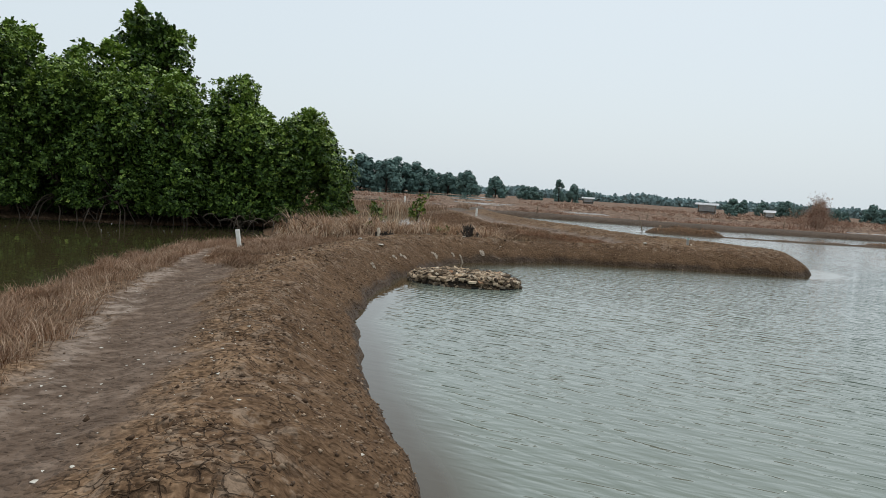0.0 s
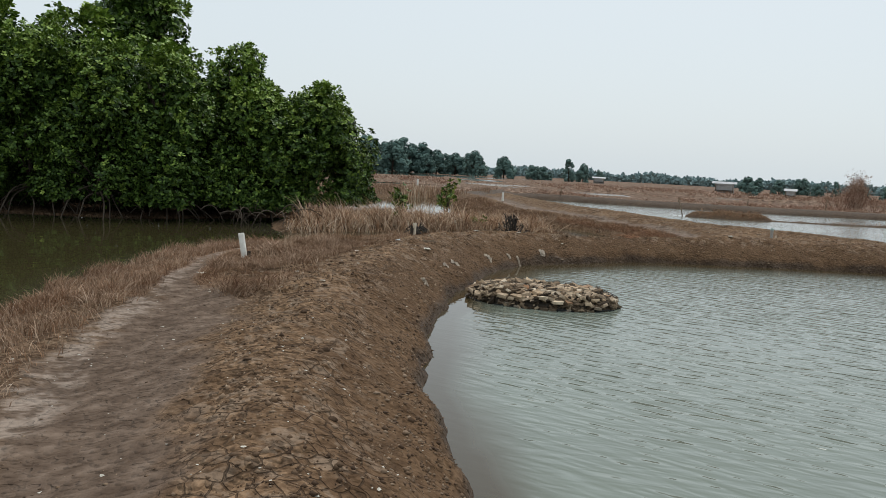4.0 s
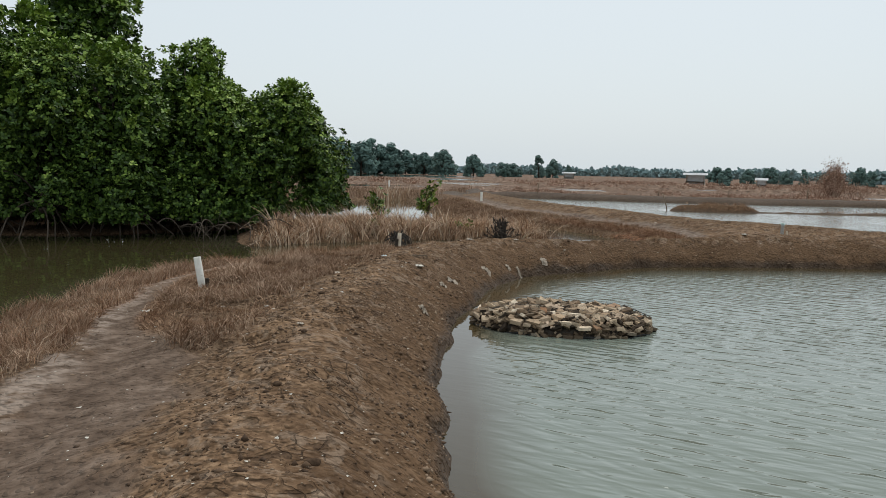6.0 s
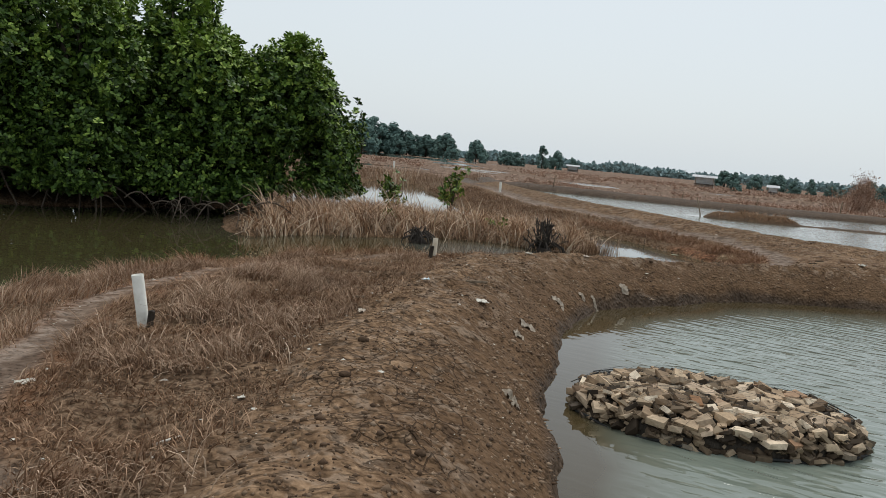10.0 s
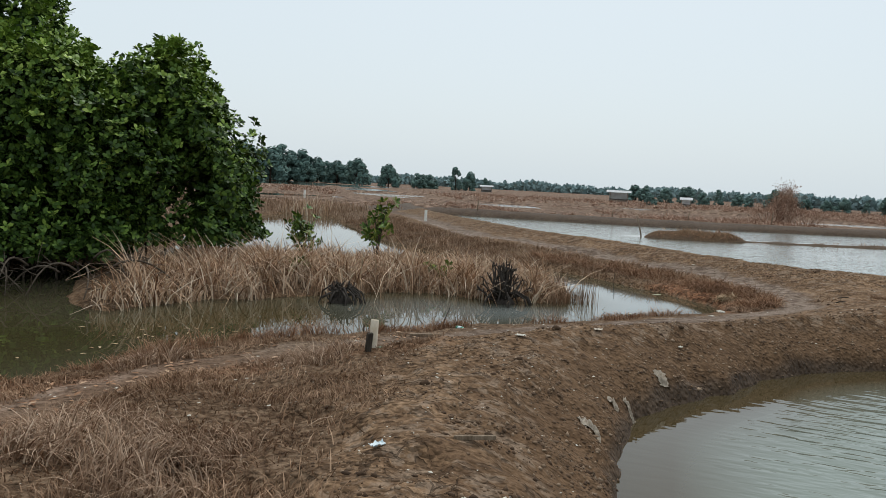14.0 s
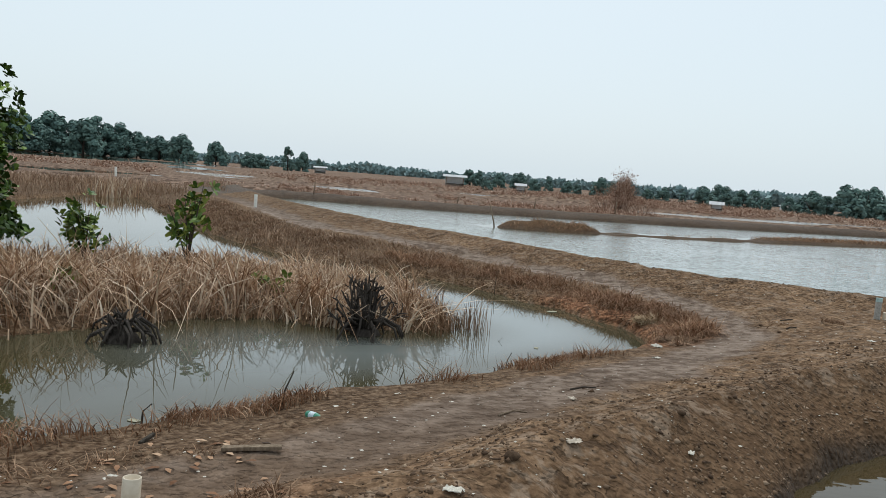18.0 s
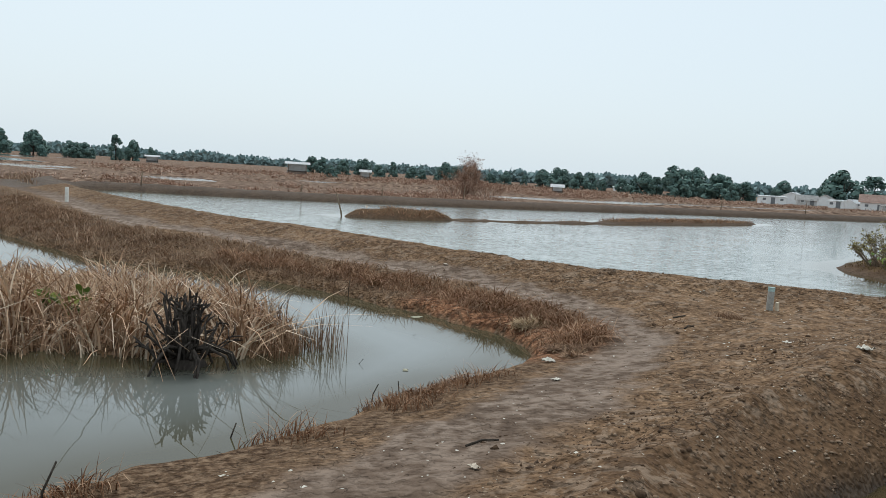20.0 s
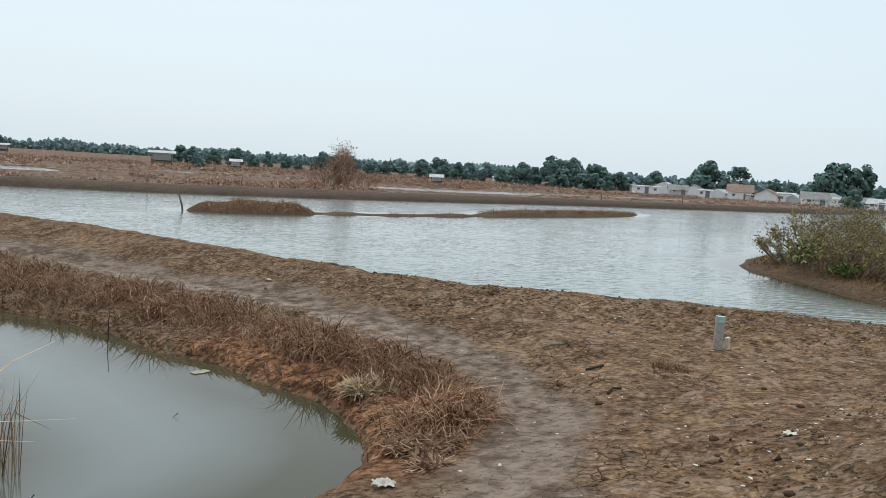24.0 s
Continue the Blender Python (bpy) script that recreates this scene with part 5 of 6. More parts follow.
def stone_island(cx, cy, turn, a, b, top):
    r = np.random.default_rng(5)
    t = thing("stone_island", pose(cx, cy, 0, rz=turn), "low oval heap of pale broken stones held in a black net", "stone heap")

    def dome(u, v):
        q = np.clip((u / a) ** 2 + (v / b) ** 2, 0, 1)
        return top * (1 - q**4.0) ** 0.5 * (1 + 0.16 * wave(u + 9, v, 0.45, 81)) - 0.04

    bm = bmesh.new()
    rings = []
    for s in (0.3, 0.55, 0.75, 0.86, 0.93, 0.95):
        rings.append([bm.verts.new((a * s * math.cos(k), b * s * math.sin(k), float(dome(a * s * math.cos(k), b * s * math.sin(k))) - 0.07 - 0.3 * (s == 0.95))) for k in np.linspace(0, 2 * math.pi, 40, endpoint=False)])
    for p, q in zip(rings, rings[1:]):
        for i in range(40):
            bm.faces.new((p[i], p[(i + 1) % 40], q[(i + 1) % 40], q[i]))
    bm.faces.new(rings[0])
    # dark sheet put below the stones, so their gaps look shaded
    part("core", bm_mesh("core", bm, TIMBER_DARK, True), t, "dark core filling the gaps below the stones")
    shapes = [bm_mesh("stone", rough_stone(r, s), STONE) for s in r.uniform(0.08, 0.23, 26)]
    darker = [bm_mesh("stone", rough_stone(r, s), STONE_WET) for s in r.uniform(0.10, 0.18, 8)]

    def spot(side):
        """A place on the heap: over its top, or on its steep flank."""
        w = r.uniform(0, 2 * math.pi)
        if side:
            z = r.uniform(-0.03, 0.19)
            s = math.sqrt((1 - min(max(z, 0) / top, 1) ** 2) ** 0.25) * r.uniform(0.95, 1.0)
            return a * s * math.cos(w), b * s * math.sin(w), z
        s = math.sqrt(r.uniform(0, 0.92))
        u, v = a * s * math.cos(w), b * s * math.sin(w)
        return u, v, float(dome(u, v)) + 0.005

    placed, taken = 0, []
    for k in range(6000):
        if placed >= 300:
            break
        u, v, z = spot(placed % 4 == 0)
        if any((u - p) ** 2 + (v - q) ** 2 + (z - h) ** 2 < 0.078**2 for p, q, h in taken):
            continue
        taken.append((u, v, z))
        # lowest stones coloured dark for wetness and for shade of the undercut base
        me = darker[int(r.integers(0, 8))] if z < 0.07 else shapes[int(r.integers(0, 26))]
        part("stone", me, t, at=pose(u, v, z, r.uniform(-26, 26), r.uniform(-26, 26), r.uniform(0, 360)))
        placed += 1
    loose = Soup()
    for k in range(1300):
        u, v, z = spot(k % 5 < 2)
        me = shapes[int(r.integers(0, 26))]
        turned = np.array(pose(0, 0, 0, r.uniform(-40, 40), r.uniform(-40, 40), r.uniform(0, 360)).to_3x3()) * r.uniform(0.4, 0.85)
        co = np.array([q.co[:] for q in me.vertices]) @ turned.T + [u * 0.98, v * 0.98, z - 0.01]
        loose.add(co, [list(q.vertices) for q in me.polygons])
    part("rubble", loose.mesh("rubble", RUBBLE), t, "small stone rubble between the larger stones")["kind"] = "stuff"
    net = Soup()
    for k in range(-13, 14):
        for flip in (0, 1):
            line = []
            for s in np.linspace(-2.2, 2.2, 60):
                u, v = (s + k * 0.17, s * 0.8 - k * 0.17) if flip else (s + k * 0.17, -s * 0.8 + k * 0.17)
                if (u / a) ** 2 + (v / b) ** 2 < 1.0:
                    line.append((u, v, float(dome(u, v)) + 0.075))
            if len(line) > 3:
                net.add(*tube(line, 0.0016, 3, False))
    part("net", net.mesh("net", NET), t, "thin black mesh net")
    fold = Soup()
    for k in range(10):
        g, z0, ph = r.uniform(0.86, 1.0), r.uniform(0.0, 0.03), r.uniform(0, 6)
        line = [(a * g * math.cos(w), b * g * math.sin(w), float(dome(a * g * math.cos(w), b * g * math.sin(w))) + 0.02 + z0 + 0.025 * math.sin(5 * w + ph)) for w in np.linspace(0.1, 3.1, 60)]
        fold.add(*tube(line, 0.005, 4, False))
    part("net_fold", fold.mesh("net_fold", NET), t, "bunched black net along the rear edge")
    for h, g in ((0.0, 1.0),):
        ring = [(a * g * math.cos(k), b * g * math.sin(k), h + 0.02 * math.sin(9 * k)) for k in np.linspace(0, 2 * math.pi, 70)]
        part("rope", (*tube(ring, 0.016, 5, False), NET, True), t, "black rim rope")
    for k in range(5):
        w0, w1 = 0.25 + 0.55 * k, 0.95 + 0.55 * k
        loop = [(a * g * math.cos(w), b * g * math.sin(w), float(dome(a * 0.9 * math.cos(w), b * 0.9 * math.sin(w))) + 0.02 + 0.05 * math.sin(math.pi * (w - w0) / (w1 - w0))) for w, g in zip(np.linspace(w0, w1, 14), 1 - 0.12 * np.sin(np.linspace(0, math.pi, 14)))]
        part("net_loop", (*tube(loop, 0.006, 4, False), NET, True), t, "loose black loop of the net")


stone_island(0.66, 20.25, -14, 1.40, 0.98, 0.30)

# ---- dead wood in the still pond ----


def dead_clump(x, y, tall, seed, n, spread, label):
    """A dead bush of thick blackened shoots, forked at their ends, over low arching roots."""
    r = np.random.default_rng(seed)
    t = thing("dead_stump", pose(x, y, max(z_at(x, y), 0)), label, "stump", "blackened stumps")
    for k in range(n):
        a, s = r.uniform(0, 6.3), r.uniform(0.05, 1.0) ** 0.7
        top = np.array([spread * s * math.cos(a), spread * s * math.sin(a), tall * r.uniform(0.65, 1.05) * math.sqrt(max(1.0 - 0.85 * s * s, 0.1))])
        foot = np.array([0.10 * math.cos(a), 0.10 * math.sin(a), -0.05 + 0.25 * tall * r.uniform(0, 1)])
        bend = foot * 0.5 + top * 0.5 + r.normal(size=3) * 0.05 + [0, 0, -0.05 * s]
        thick = r.uniform(0.012, 0.022)
        stalk = part("stalk", (*tube([foot, bend, top], [thick, thick * 0.9, thick * 0.7], 5), CHARRED, True), t)
        for j in range(int(r.integers(1, 4))):
            tip = top + unit(unit(top - bend) + r.normal(size=3) * 0.6) * r.uniform(0.06, 0.17)
            part("fork", (*tube([top - (top - bend) * 0.1 * j, (top + tip) / 2 + r.normal(size=3) * 0.012, tip], [thick * 0.8, thick * 0.7, thick * 0.45], 4), CHARRED, True), stalk)
    for k in range(20):
        a, far = r.uniform(0, 6.3), r.uniform(0.25, 0.60) * (0.6 + spread)
        rise = r.uniform(0.16, 0.34)
        part("root", (*tube([(0, 0, 0.18), (far * 0.45 * math.cos(a), far * 0.45 * math.sin(a), rise), (far * 0.8 * math.cos(a + 0.1), far * 0.8 * math.sin(a + 0.1), rise * 0.6), (far * math.cos(a), far * math.sin(a), -0.1)], [0.022, 0.021, 0.018, 0.012], 5), CHARRED, True), t)
    part("mud_ball", bm_mesh("mud_ball", lump(0.22, 0.2, seed), CHARRED, True), t)


def lump(wide, tall, seed):
    bm = bmesh.new()
    bmesh.ops.create_icosphere(bm, subdivisions=2, radius=1)
    for v in bm.verts:
        v.co *= 1 + 0.3 * noise.noise(v.co * 1.7 + Vector((seed, 0, 0)))
        v.co = Vector((v.co.x * wide, v.co.y * wide, v.co.z * tall))
    return bm


dead_clump(1.2, 34.45, 0.84, 1, 54, 0.54, "blackened spiky dead stump at the reeds' edge")
dead_clump(-2.2, 33.9, 0.36, 2, 26, 0.34, "low black mud-caked root ball in still water")

# ---- loose things on the banks ----


def stick(pts, radius, mat, name, label, category="stick"):
    p = np.array(pts, float)
    z = ground_z(p[:, 0], p[:, 1])
    o = p[0].copy()
    p[:, 2] = p[:, 2] + np.maximum(z, -0.2) + radius * 0.6
    base = np.array([o[0], o[1], max(z[0], 0)])
    v, f = tube(p - base, np.linspace(radius, radius * 0.7, len(p)), 6)
    thing(name, pose(*base), label, category, me=raw_mesh(name, v, f, mat, True))


stick([(-0.72, 30.15, -0.3), (-0.68, 30.17, 0.15), (-0.60, 30.2, 0.33)], 0.010, TIMBER_DARK, "upright_stick", "thin dark stick stuck upright at the pond's edge")
stick([(0.92, 31.75, -0.2), (0.95, 31.76, 0.2), (1.0, 31.78, 0.32)], 0.009, TIMBER_DARK, "upright_stick", "thin dark stick stuck upright at the pond's edge")
stick([(-1.95, 29.9, -0.2), (-1.93, 29.9, 0.12), (-1.86, 29.9, 0.17)], 0.012, TIMBER_DARK, "upright_stick", "short crooked black stick at the pond's edge")
stick([(15.3, 62.2, -0.6), (15.15, 62.2, 0.4), (14.85, 62.2, 1.35)], 0.045, TIMBER, "bamboo_pole", "leaning pale bamboo pole in the open pond", "pole")
for x, y, tall in [(33.0, 79.6, 1.1), (9.5, 82.5, 0.9), (26, 79.8, 0.8), (62, 79.5, 1.2), (74, 79, 1.3), (20, 80.6, 0.7)]:
    stick([(x, y, -0.3), (x + 0.04, y, tall * 0.5), (x + 0.1, y, tall)], 0.05, TIMBER, "bank_post", "thin weathered wooden post on the far bank", "post")
stick([(1.0, 29.0, 0), (1.18, 29.08, 0.01), (1.3, 29.05, 0)], 0.010, TIMBER, "fallen_stick", "short stick lying on the footpath")
stick([(2.2, 29.9, 0), (2.38, 29.95, 0.01), (2.5, 29.9, 0)], 0.010, TIMBER_DARK, "fallen_stick", "short stick lying on the footpath")
stick([(8.2, 33.6, 0), (8.33, 33.55, 0.012), (8.42, 33.57, 0)], 0.014, TIMBER_DARK, "fallen_stick", "dark stick lying on the dyke")
stick([(7.7, 32.9, 0), (7.82, 32.95, 0.012), (7.92, 32.93, 0)], 0.013, TIMBER_DARK, "fallen_stick", "dark stick lying on the dyke")
stick([(8.7, 32.62, 0), (9.0, 32.72, 0.02), (9.25, 32.85, 0)], 0.007, TIMBER, "fallen_stick", "long thin root lying on the dyke")
stick([(-3.85, 17.15, 0), (-3.78, 17.2, 0.015), (-3.72, 17.3, 0)], 0.010, SHELL, "fallen_stick", "bleached stick lying in matted grass")


def plank(x, y, l, w, turn, mat, label):
    z = z_at(x, y) + 0.012
    bm = box(l, w, 0.028, 0.004)
    for v in bm.verts:
        v.co.z += 0.004 * math.sin(v.co.x * 9)
    thing("timber_offcut", pose(x, y, z, 2, -2, turn), label, "timber", me=bm_mesh("timber_offcut", bm, mat))


plank(-1.2, 28.35, 0.42, 0.06, -12, TIMBER, "pale weathered timber offcut lying by the path")
plank(-1.55, 22.9, 0.28, 0.03, -10, TIMBER, "bleached split timber piece on the dyke's crest")
plank(-2.95, 21.7, 0.18, 0.035, 12, TIMBER, "bleached timber chip on the dyke's crest")
plank(-1.9, 29.05, 0.2, 0.03, 60, TIMBER_DARK, "short dark timber offcut by the pond's edge")


def scrap(name, x, y, size, mat, label, category, seed, tall=0.25, z=None):
    """A crumpled piece of rubbish."""
    bm = bmesh.new()
    bmesh.ops.create_grid(bm, x_segments=9, y_segments=7, size=0.5)
    for v in bm.verts:
        n = noise.noise_vector(v.co * 3.1 + Vector((seed * 3.7, 0, 0)))
        v.co = Vector((v.co.x * size * (1 + 0.4 * n.x), v.co.y * size * 0.6 * (1 + 0.5 * n.y), abs(n.z) * size * tall + 0.004))
    bmesh.ops.solidify(bm, geom=bm.faces[:], thickness=0.004)
    thing(name, pose(x, y, (z_at(x, y) + 0.01) if z is None else z, 0, 0, seed * 47 % 360), label, category, me=bm_mesh(name, bm, mat, True))


def draped(x, y, length, width, mat, label, seed):
    """A torn bag that hangs down the pond bank, close to the soil."""
    r = np.random.default_rng(seed)
    e = 0.1
    d = plan(np.array([x + e, x - e, x, x]), np.array([y, y, y + e, y - e]), False)[1]
    down = unit(unit(np.array([d[1] - d[0], d[3] - d[2]])) + r.normal(size=2) * 0.45)
    across = np.array([-down[1], down[0]])
    s, w = np.meshgrid(np.linspace(-0.5, 0.5, 10), np.linspace(-0.5, 0.5, 6), indexing="ij")
    wide = width * (0.6 + 0.6 * np.abs(wave(s * 3 + seed, w * 0, 0.7, 92)))
    px = x + down[0] * s * length + across[0] * w * wide
    py = y + down[1] * s * length + across[1] * w * wide
    pz = ground_z(px.ravel(), py.ravel()).reshape(px.shape) + 0.012 + 0.085 * np.abs(wave(s * 6 + seed, w * 5, 0.8, 93)) * (1 - 1.2 * np.abs(s)) - 0.035 * (np.abs(w) > 0.4)
    z0 = z_at(x, y)
    v = np.stack([px - x, py - y, pz - z0], -1).reshape(-1, 3)
    f = [(i * 6 + k, i * 6 + k + 1, i * 6 + k + 7, i * 6 + k + 6) for i in range(9) for k in range(5)]
    bm = bmesh.new()
    vs = [bm.verts.new(p) for p in v]
    for q in f:
        bm.faces.new([vs[m] for m in q])
    bmesh.ops.solidify(bm, geom=bm.faces[:], thickness=0.004)
    thing("torn_bag", pose(x, y, z0), label, "plastic bag", me=bm_mesh("torn_bag", bm, mat, True))


# torn bags that hang on the steep bank
for k, (x, y, s) in enumerate([(-0.13, 24.75, 0.24), (0.45, 25.72, 0.15), (0.73, 25.95, 0.17), (1.4, 26.75, 0.2), (-1.5, 19.15, 0.17), (-1.15, 21.5, 0.14), (-0.95, 22.2, 0.22)]):
    draped(x, y, s * 0.85, s * (0.6 + 0.3 * (k % 3 == 0)), BAG, "torn mud-stained plastic bag stuck on the pond bank", k + 1)
scrap("plastic_scrap", -2.2, 22.75, 0.10, BAG_BLUE, "crumpled pale blue plastic scrap on bare soil", "litter", 20, 0.4)
scrap("green_wrapper", -1.9, 26.9, 0.10, GREEN_PLASTIC, "small green plastic wrapper by a pipe marker", "litter", 21, 0.4)
scrap("white_bag", 4.4, 31.6, 0.10, SHELL, "torn white foam piece by the pond's edge", "litter", 23, 0.3)
scrap("white_bag", -5.15, 18.4, 0.14, SHELL, "flat white scrap beside the footpath", "litter", 24, 0.3)
scrap("white_bag", 7.5, 30.1, 0.16, SHELL, "white plastic scrap on the pond bank", "litter", 25, 0.5)
for k, (x, y, s) in enumerate([(-2.0, 30.45, 0.12), (5.5, 36.7, 0.2), (3.6, 33.5, 0.1)]):
    scrap("floating_scum", x, y, s, FOAM, "pale green scum patch floating on still water", "scum", 30 + k, 0.02, 0.003)
# pale flakes laid on the water for glints of sky between the crowns
n = 60
q = np.stack([rng.normal(-4.5, 0.75, n), rng.normal(29.6, 0.75, n), np.full(n, 0.006)], 1)
q = q[plan(q[:, 0], q[:, 1])[2] < -0.15]
a = rng.uniform(0, 6.3, len(q))
v, f = leaves(q, np.stack([np.cos(a), np.sin(a), 0 * a], 1), np.broadcast_to([0.0, 0, 1], q.shape), rng.uniform(0.05, 0.12, len(q)), 0.045)
thing("floating_leaves", pose(0, 0, 0), "leaf-shaped pale flakes on still water, standing for glints of sky", "leaves", kind="stuff", me=raw_mesh("floating_leaves", v, f, STRAW))


def bottle(x, y, turn):
    t = thing("drink_bottle", pose(x, y, z_at(x, y) + 0.035, 90, 0, turn), "small green plastic bottle with pale label lying on mud", "bottle")
    prof = [(0.001, 0), (0.03, 0.002), (0.033, 0.02), (0.033, 0.11), (0.028, 0.13), (0.013, 0.15), (0.013, 0.165)]
    bm = bmesh.new()
    rings = [[bm.verts.new((r * math.cos(a), r * math.sin(a), z)) for a in np.linspace(0, 2 * math.pi, 14, endpoint=False)] for r, z in prof]
    for a, b in zip(rings, rings[1:]):
        for i in range(14):
            bm.faces.new((a[i], a[(i + 1) % 14], b[(i + 1) % 14], b[i]))
    part("body", bm_mesh("body", bm, GREEN_PLASTIC, True), t)
    part("label_band", (*tube([(0, 0, 0.04), (0, 0, 0.10)], 0.0338, 14, False), BAG_BLUE, True), t, "pale paper band")
    part("cap", (*tube([(0, 0, 0.165), (0, 0, 0.18)], 0.015, 12), PVC, True), t, "white screw cap")


bottle(-0.62, 29.35, 35)


def straw_heap(x, y, wide, tall, n, mat, label, seed):
    r = np.random.default_rng(seed)
    a, s = r.uniform(0, 6.3, n), np.sqrt(r.uniform(0, 1, n))
    p = np.stack([wide * s * np.cos(a), 0.6 * wide * s * np.sin(a), tall * (1 - s**2) * r.uniform(0.3, 1, n)], 1)
    ax = unit(r.normal(size=(n, 3)) * [1, 1, 0.25])
    v, f = leaves(p - ax * 0.12, ax, np.broadcast_to([0.0, 0, 1], (n, 3)), 0.26, 0.016)
    thing("straw_heap", pose(x, y, z_at(x, y)), label, "straw", kind="stuff", me=raw_mesh("straw_heap", v, f, mat))


straw_heap(6.45, 34.75, 0.36, 0.07, 700, STRAW, "small heap of pale yellow straw on the bank", 3)
straw_heap(5.95, 33.15, 0.42, 0.05, 500, GRASS_DARK, "heap of rotting black straw on the bank", 4)
straw_heap(5.6, 32.75, 0.16, 0.03, 150, GRASS_DARK, "heap of wet black debris at the pond's edge", 5)

for k, (x, y, size) in enumerate([(-2.88, 20.82, 0.15), (-2.82, 21.79, 0.07), (-2.81, 15.98, 0.09), (-3.49, 17.88, 0.07), (7.85, 39.78, 0.16), (7.52, 31.11, 0.15), (0.8, 27.33, 0.16), (2.05, 27.7, 0.1), (1.91, 29.34, 0.12), (-0.38, 26.51, 0.14)]):
    scrap("pale_scrap", x, y, size * 0.75, SHELL if k % 2 else BAG, "small pale scrap of plastic lying on bare soil", "litter", 40 + k, 0.35)
scrap("torn_wrapper", -1.55, 21.96, 0.20, SHELL, "long torn white wrapper lying on the dyke's crest", "litter", 52, 0.25)
scrap("foam_piece", 5.1, 32.62, 0.16, SHELL, "crumbled white foam piece at the pond's edge", "litter", 53, 0.5)


def mud_clod(x, y, wide, seed):
    """A dried lump of mud."""
    thing("mud_clod", pose(x, y, z_at(x, y) + wide * 0.1, 0, 0, seed * 51), "dark dried lump of mud on the bare dyke", "clod", "mud lumps", me=bm_mesh("mud_clod", lump(wide * 0.7, wide * 0.4, seed * 3.3), CLOD_DARK, True))


for k, (x, y, wide) in enumerate([(-2.72, 15.61, 0.05), (-2.77, 19.2, 0.07), (-2.83, 18.13, 0.06), (7.26, 31.54, 0.06), (7.68, 33.47, 0.05), (7.48, 32.81, 0.05), (0.14, 26.9, 0.07), (2.22, 28.1, 0.06), (-2.2, 12.1, 0.06), (-1.9, 10.4, 0.05),
                                    (-2.65, 13.6, 0.05), (-2.3, 17.0, 0.05), (8.6, 31.6, 0.05), (6.6, 30.6, 0.05), (8.9, 32.1, 0.04), (-1.7, 24.4, 0.06), (-0.6, 25.6, 0.05), (-2.5, 24.9, 0.05)]):
    mud_clod(x, y, wide, k + 1)
for x, y, lean, tall in [(3.14, 33.94, 0.10, 0.06), (2.55, 32.3, 0.09, 0.10), (3.0, 32.45, -0.05, 0.12), (5.1, 38.6, 0.02, 0.35), (4.6, 35.3, 0.12, 0.03)]:
    stick([(x, y, -0.05), (x + lean * 0.5, y + 0.02, 0.16 + tall * 0.6), (x + lean, y, 0.2 + tall)], 0.007, TIMBER_DARK, "pond_twig", "thin dark twig standing out of still water", "twig")
root = scatter(1500, 8.4, 9.1, 32.8, 33.3, lambda x, y, h, da, db, dp, i: step(0.26, 0.08, np.hypot(x - 8.78, y - 33.04)))
tussocks("dead_tuft", root, 0.09, 0.008, 1.2, 0.6, GRASS_DARK, "small dead grass tuft on the bare dyke", "grass")
root = scatter(900, -6.4, -1.2, 22.5, 28.6, lambda x, y, h, da, db, dp, i: step(1.1, 0.6, dp) * (h > 0.1))
a = rng.uniform(0, 6.3, len(root))
v, f = leaves(root + [0, 0, 0.018], np.stack([np.cos(a), np.sin(a), rng.uniform(-0.1, 0.25, len(a))], 1), np.broadcast_to([0.0, 0, 1], root.shape), rng.uniform(0.05, 0.10, len(a)), 0.04)
thing("fallen_leaves", pose(0, 0, 0), "red-brown fallen mangrove leaves scattered along the path", "leaves", kind="stuff", me=raw_mesh("fallen_leaves", v, f, GRASS_RUST))


def dead_branch(x, y, length, turn, rise, seed):
    """A bare grey branch that arches down to the water, with side twigs."""
    r = np.random.default_rng(seed)
    t = thing("dead_branch", pose(x, y, max(z_at(x, y), 0), rz=turn), "bare grey dead branch arching down to the pond", "branch", "dead branches below the mangroves")
    pts = np.array([(length * q, 0.06 * math.sin(5 * q + seed), rise * math.sin(math.pi * (0.25 + 0.75 * q)) + 0.02) for q in np.linspace(0, 1, 8)])
    part("bough", (*tube(pts, np.linspace(0.026, 0.010, 8), 5), ROOT_PALE, True), t)
    for k in range(5):
        b = pts[int(r.integers(2, 7))]
        e = b + unit(r.normal(size=3) + [0.6, 0, 0.1]) * r.uniform(0.2, 0.5)
        part("twig", (*tube([b, (b + e) / 2 + r.normal(size=3) * 0.03, e], [0.010, 0.007, 0.004], 4), ROOT_PALE, True), t)


for k, (x, y) in enumerate([(-7.6, 34.4), (-7.2, 34.0), (-8.1, 34.2), (-6.8, 33.6), (-8.6, 34.0), (-7.0, 34.6), (-9.2, 34.2), (-6.4, 33.3), (-9.8, 34.0), (-10.6, 33.9)]):
    dead_branch(x, y, 0.9 + 0.13 * (k % 4), -150 + 23 * k, 0.45 + 0.09 * (k % 3), k + 1)

# ---- clods and shell bits on the bare soil ----


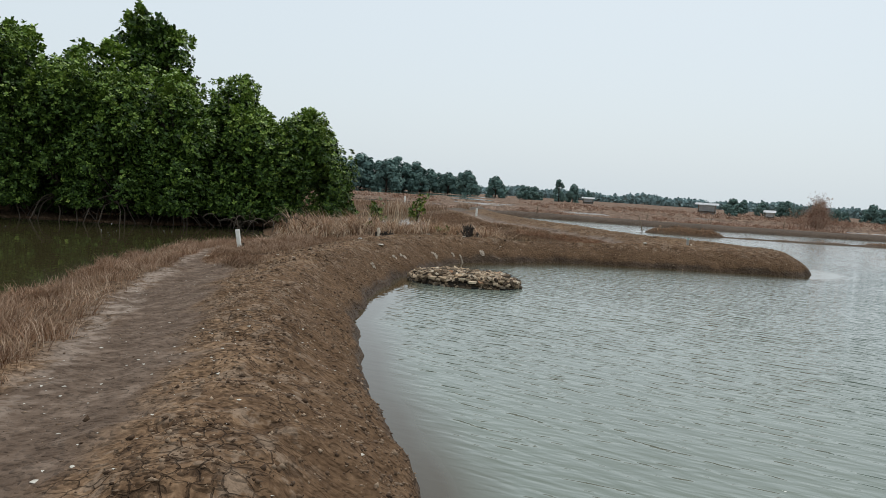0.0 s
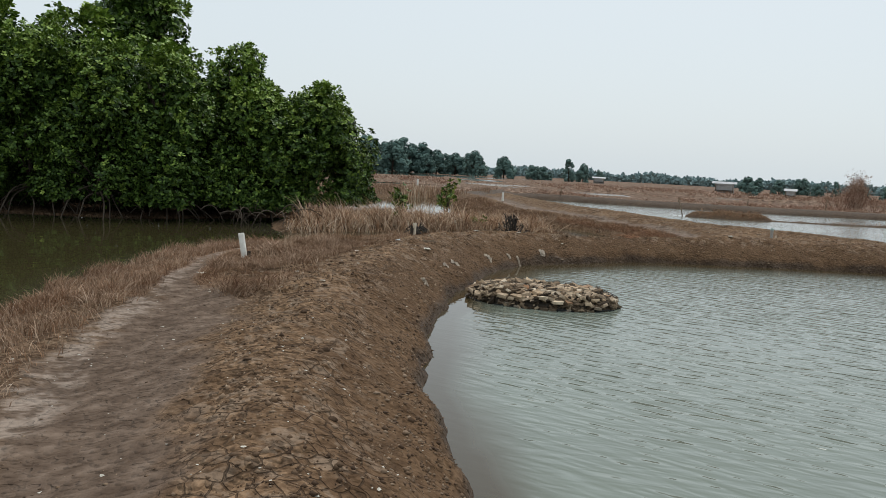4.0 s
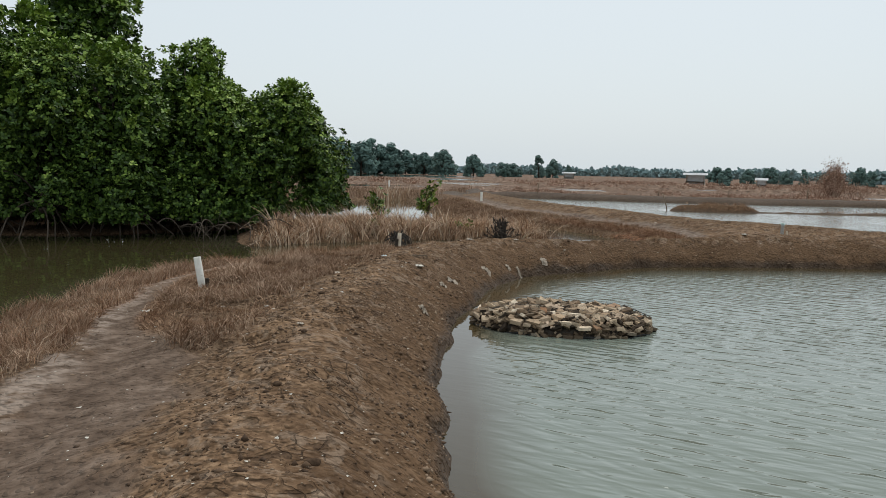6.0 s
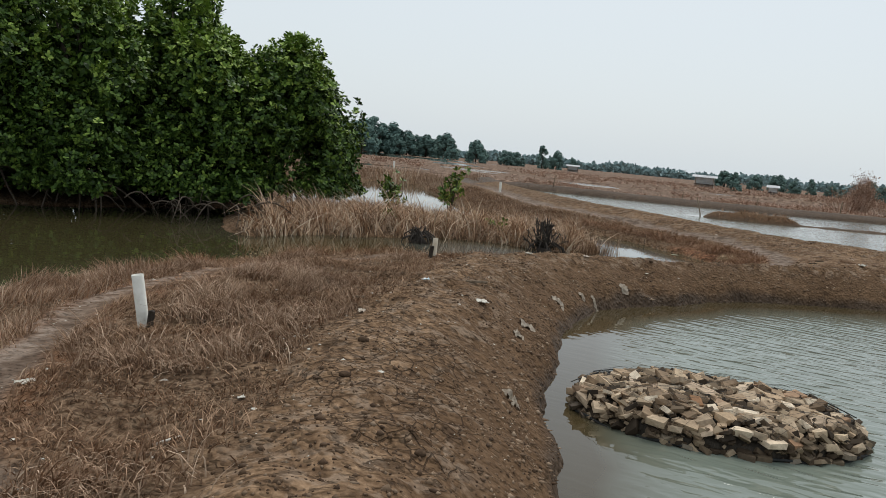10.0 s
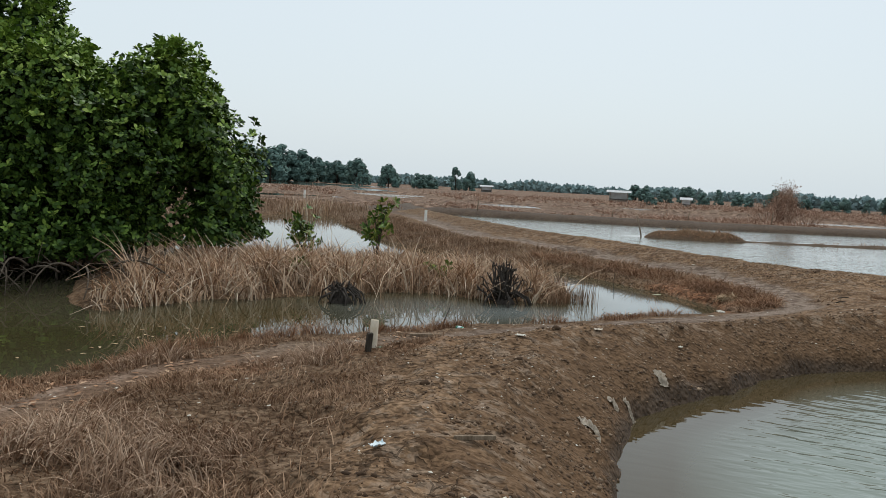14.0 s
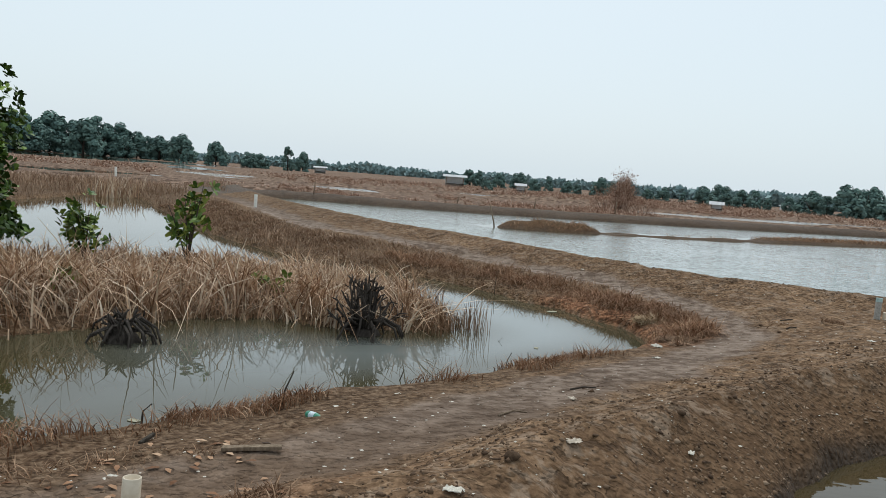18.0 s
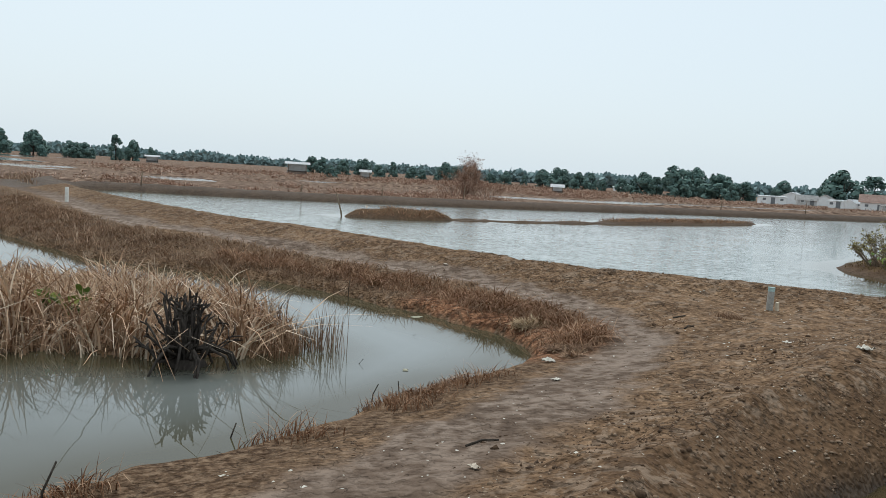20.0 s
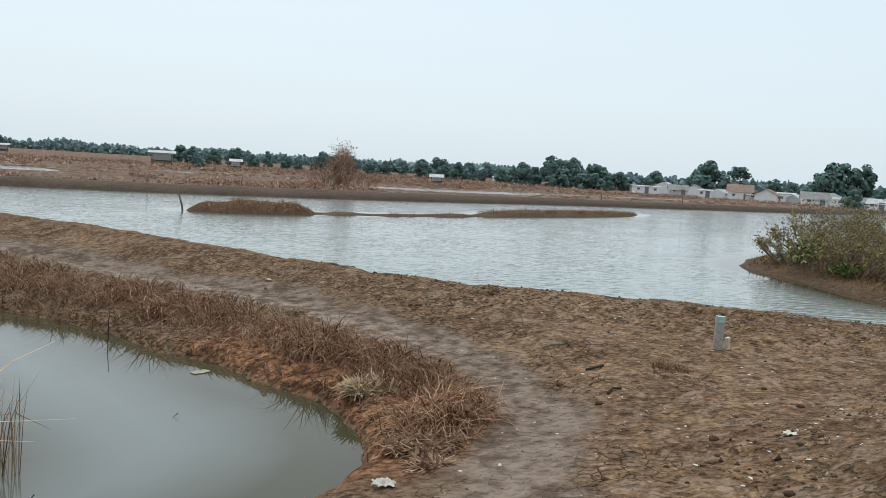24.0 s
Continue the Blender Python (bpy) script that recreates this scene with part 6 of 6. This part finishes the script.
def crumbs(name, n, chance, lo, hi, mat, label, box_xy, flat=0.6):
    root = scatter(n, *box_xy, chance)
    unit_v = np.array([(1, 0, 0), (0.3, 0.95, 0), (-0.8, 0.6, 0), (-0.8, -0.6, 0), (0.3, -0.95, 0), (0.1, 0.1, 0.8), (0, 0, -0.7)])
    unit_f = np.array([(k, (k + 1) % 5, 5) for k in range(5)] + [((k + 1) % 5, k, 6) for k in range(5)])
    m = len(root)
    size = lo * (hi / lo) ** (rng.uniform(size=m) ** 3)
    shape = unit_v[None] * rng.uniform(0.35, 1.5, (m, len(unit_v), 1)) * (size[:, None] * rng.uniform([0.7, 0.7, flat * 0.6], [1.3, 1.3, flat * 1.2], (m, 3)))[:, None]
    v = (shape + (root + [0, 0, 0.01])[:, None]).reshape(-1, 3)
    f = (unit_f[None] + (np.arange(m) * len(unit_v))[:, None, None]).reshape(-1, 3)
    thing(name, pose(0, 0, 0), label, "soil" if mat is not SHELL else "shells", kind="stuff", me=raw_mesh(name, v, f, mat, mat is not SHELL))


crumbs("soil_clods", 270000, lambda x, y, h, da, db, dp, i: (da > 0.15) * step(3.0, 1.6, da) * (h > 0.2) * (0.15 + 0.85 * patchy(x, y, 0.5, 91)) * step(0.4, 0.8, dp), 0.008, 0.030, CLOD, "small dry clods and crust flakes on the crest", (-4, 14, 2, 40), 1.1)
crumbs("bank_clods", 130000, lambda x, y, h, da, db, dp, i: (da > 0.0) * step(0.8, 0.3, da) * 0.9, 0.009, 0.036, CLOD, "crumbling clods along the eroded pond bank", (-2.5, 14, 3, 31))
crumbs("dark_clods", 8000, lambda x, y, h, da, db, dp, i: (da > 0.7) * step(4.5, 2.0, da) * (h > 0.25) * (0.1 + 0.9 * patchy(x, y, 1.3, 94, 0.0, 0.4)) * 0.6, 0.010, 0.042, CLOD_DARK, "scattered dark dried clods on the bare dyke", (-4, 13.5, 2, 40), 0.8)
crumbs("path_crumbs", 45000, lambda x, y, h, da, db, dp, i: step(1.3, 0.6, dp) * (h > 0.2) * 0.5, 0.007, 0.026, CLOD, "scattered soil crumbs on the footpath", (-7, 9, 2, 45), 0.4)
crumbs("shell_bits", 26000, lambda x, y, h, da, db, dp, i: (da > 0.3) * (h > 0.25) * (0.12 + 0.3 * patchy(x, y, 1.1, 95)), 0.008, 0.026, SHELL, "bleached shell bits and pale crumbs on the soil", (-7, 13, 2, 40), 0.4)
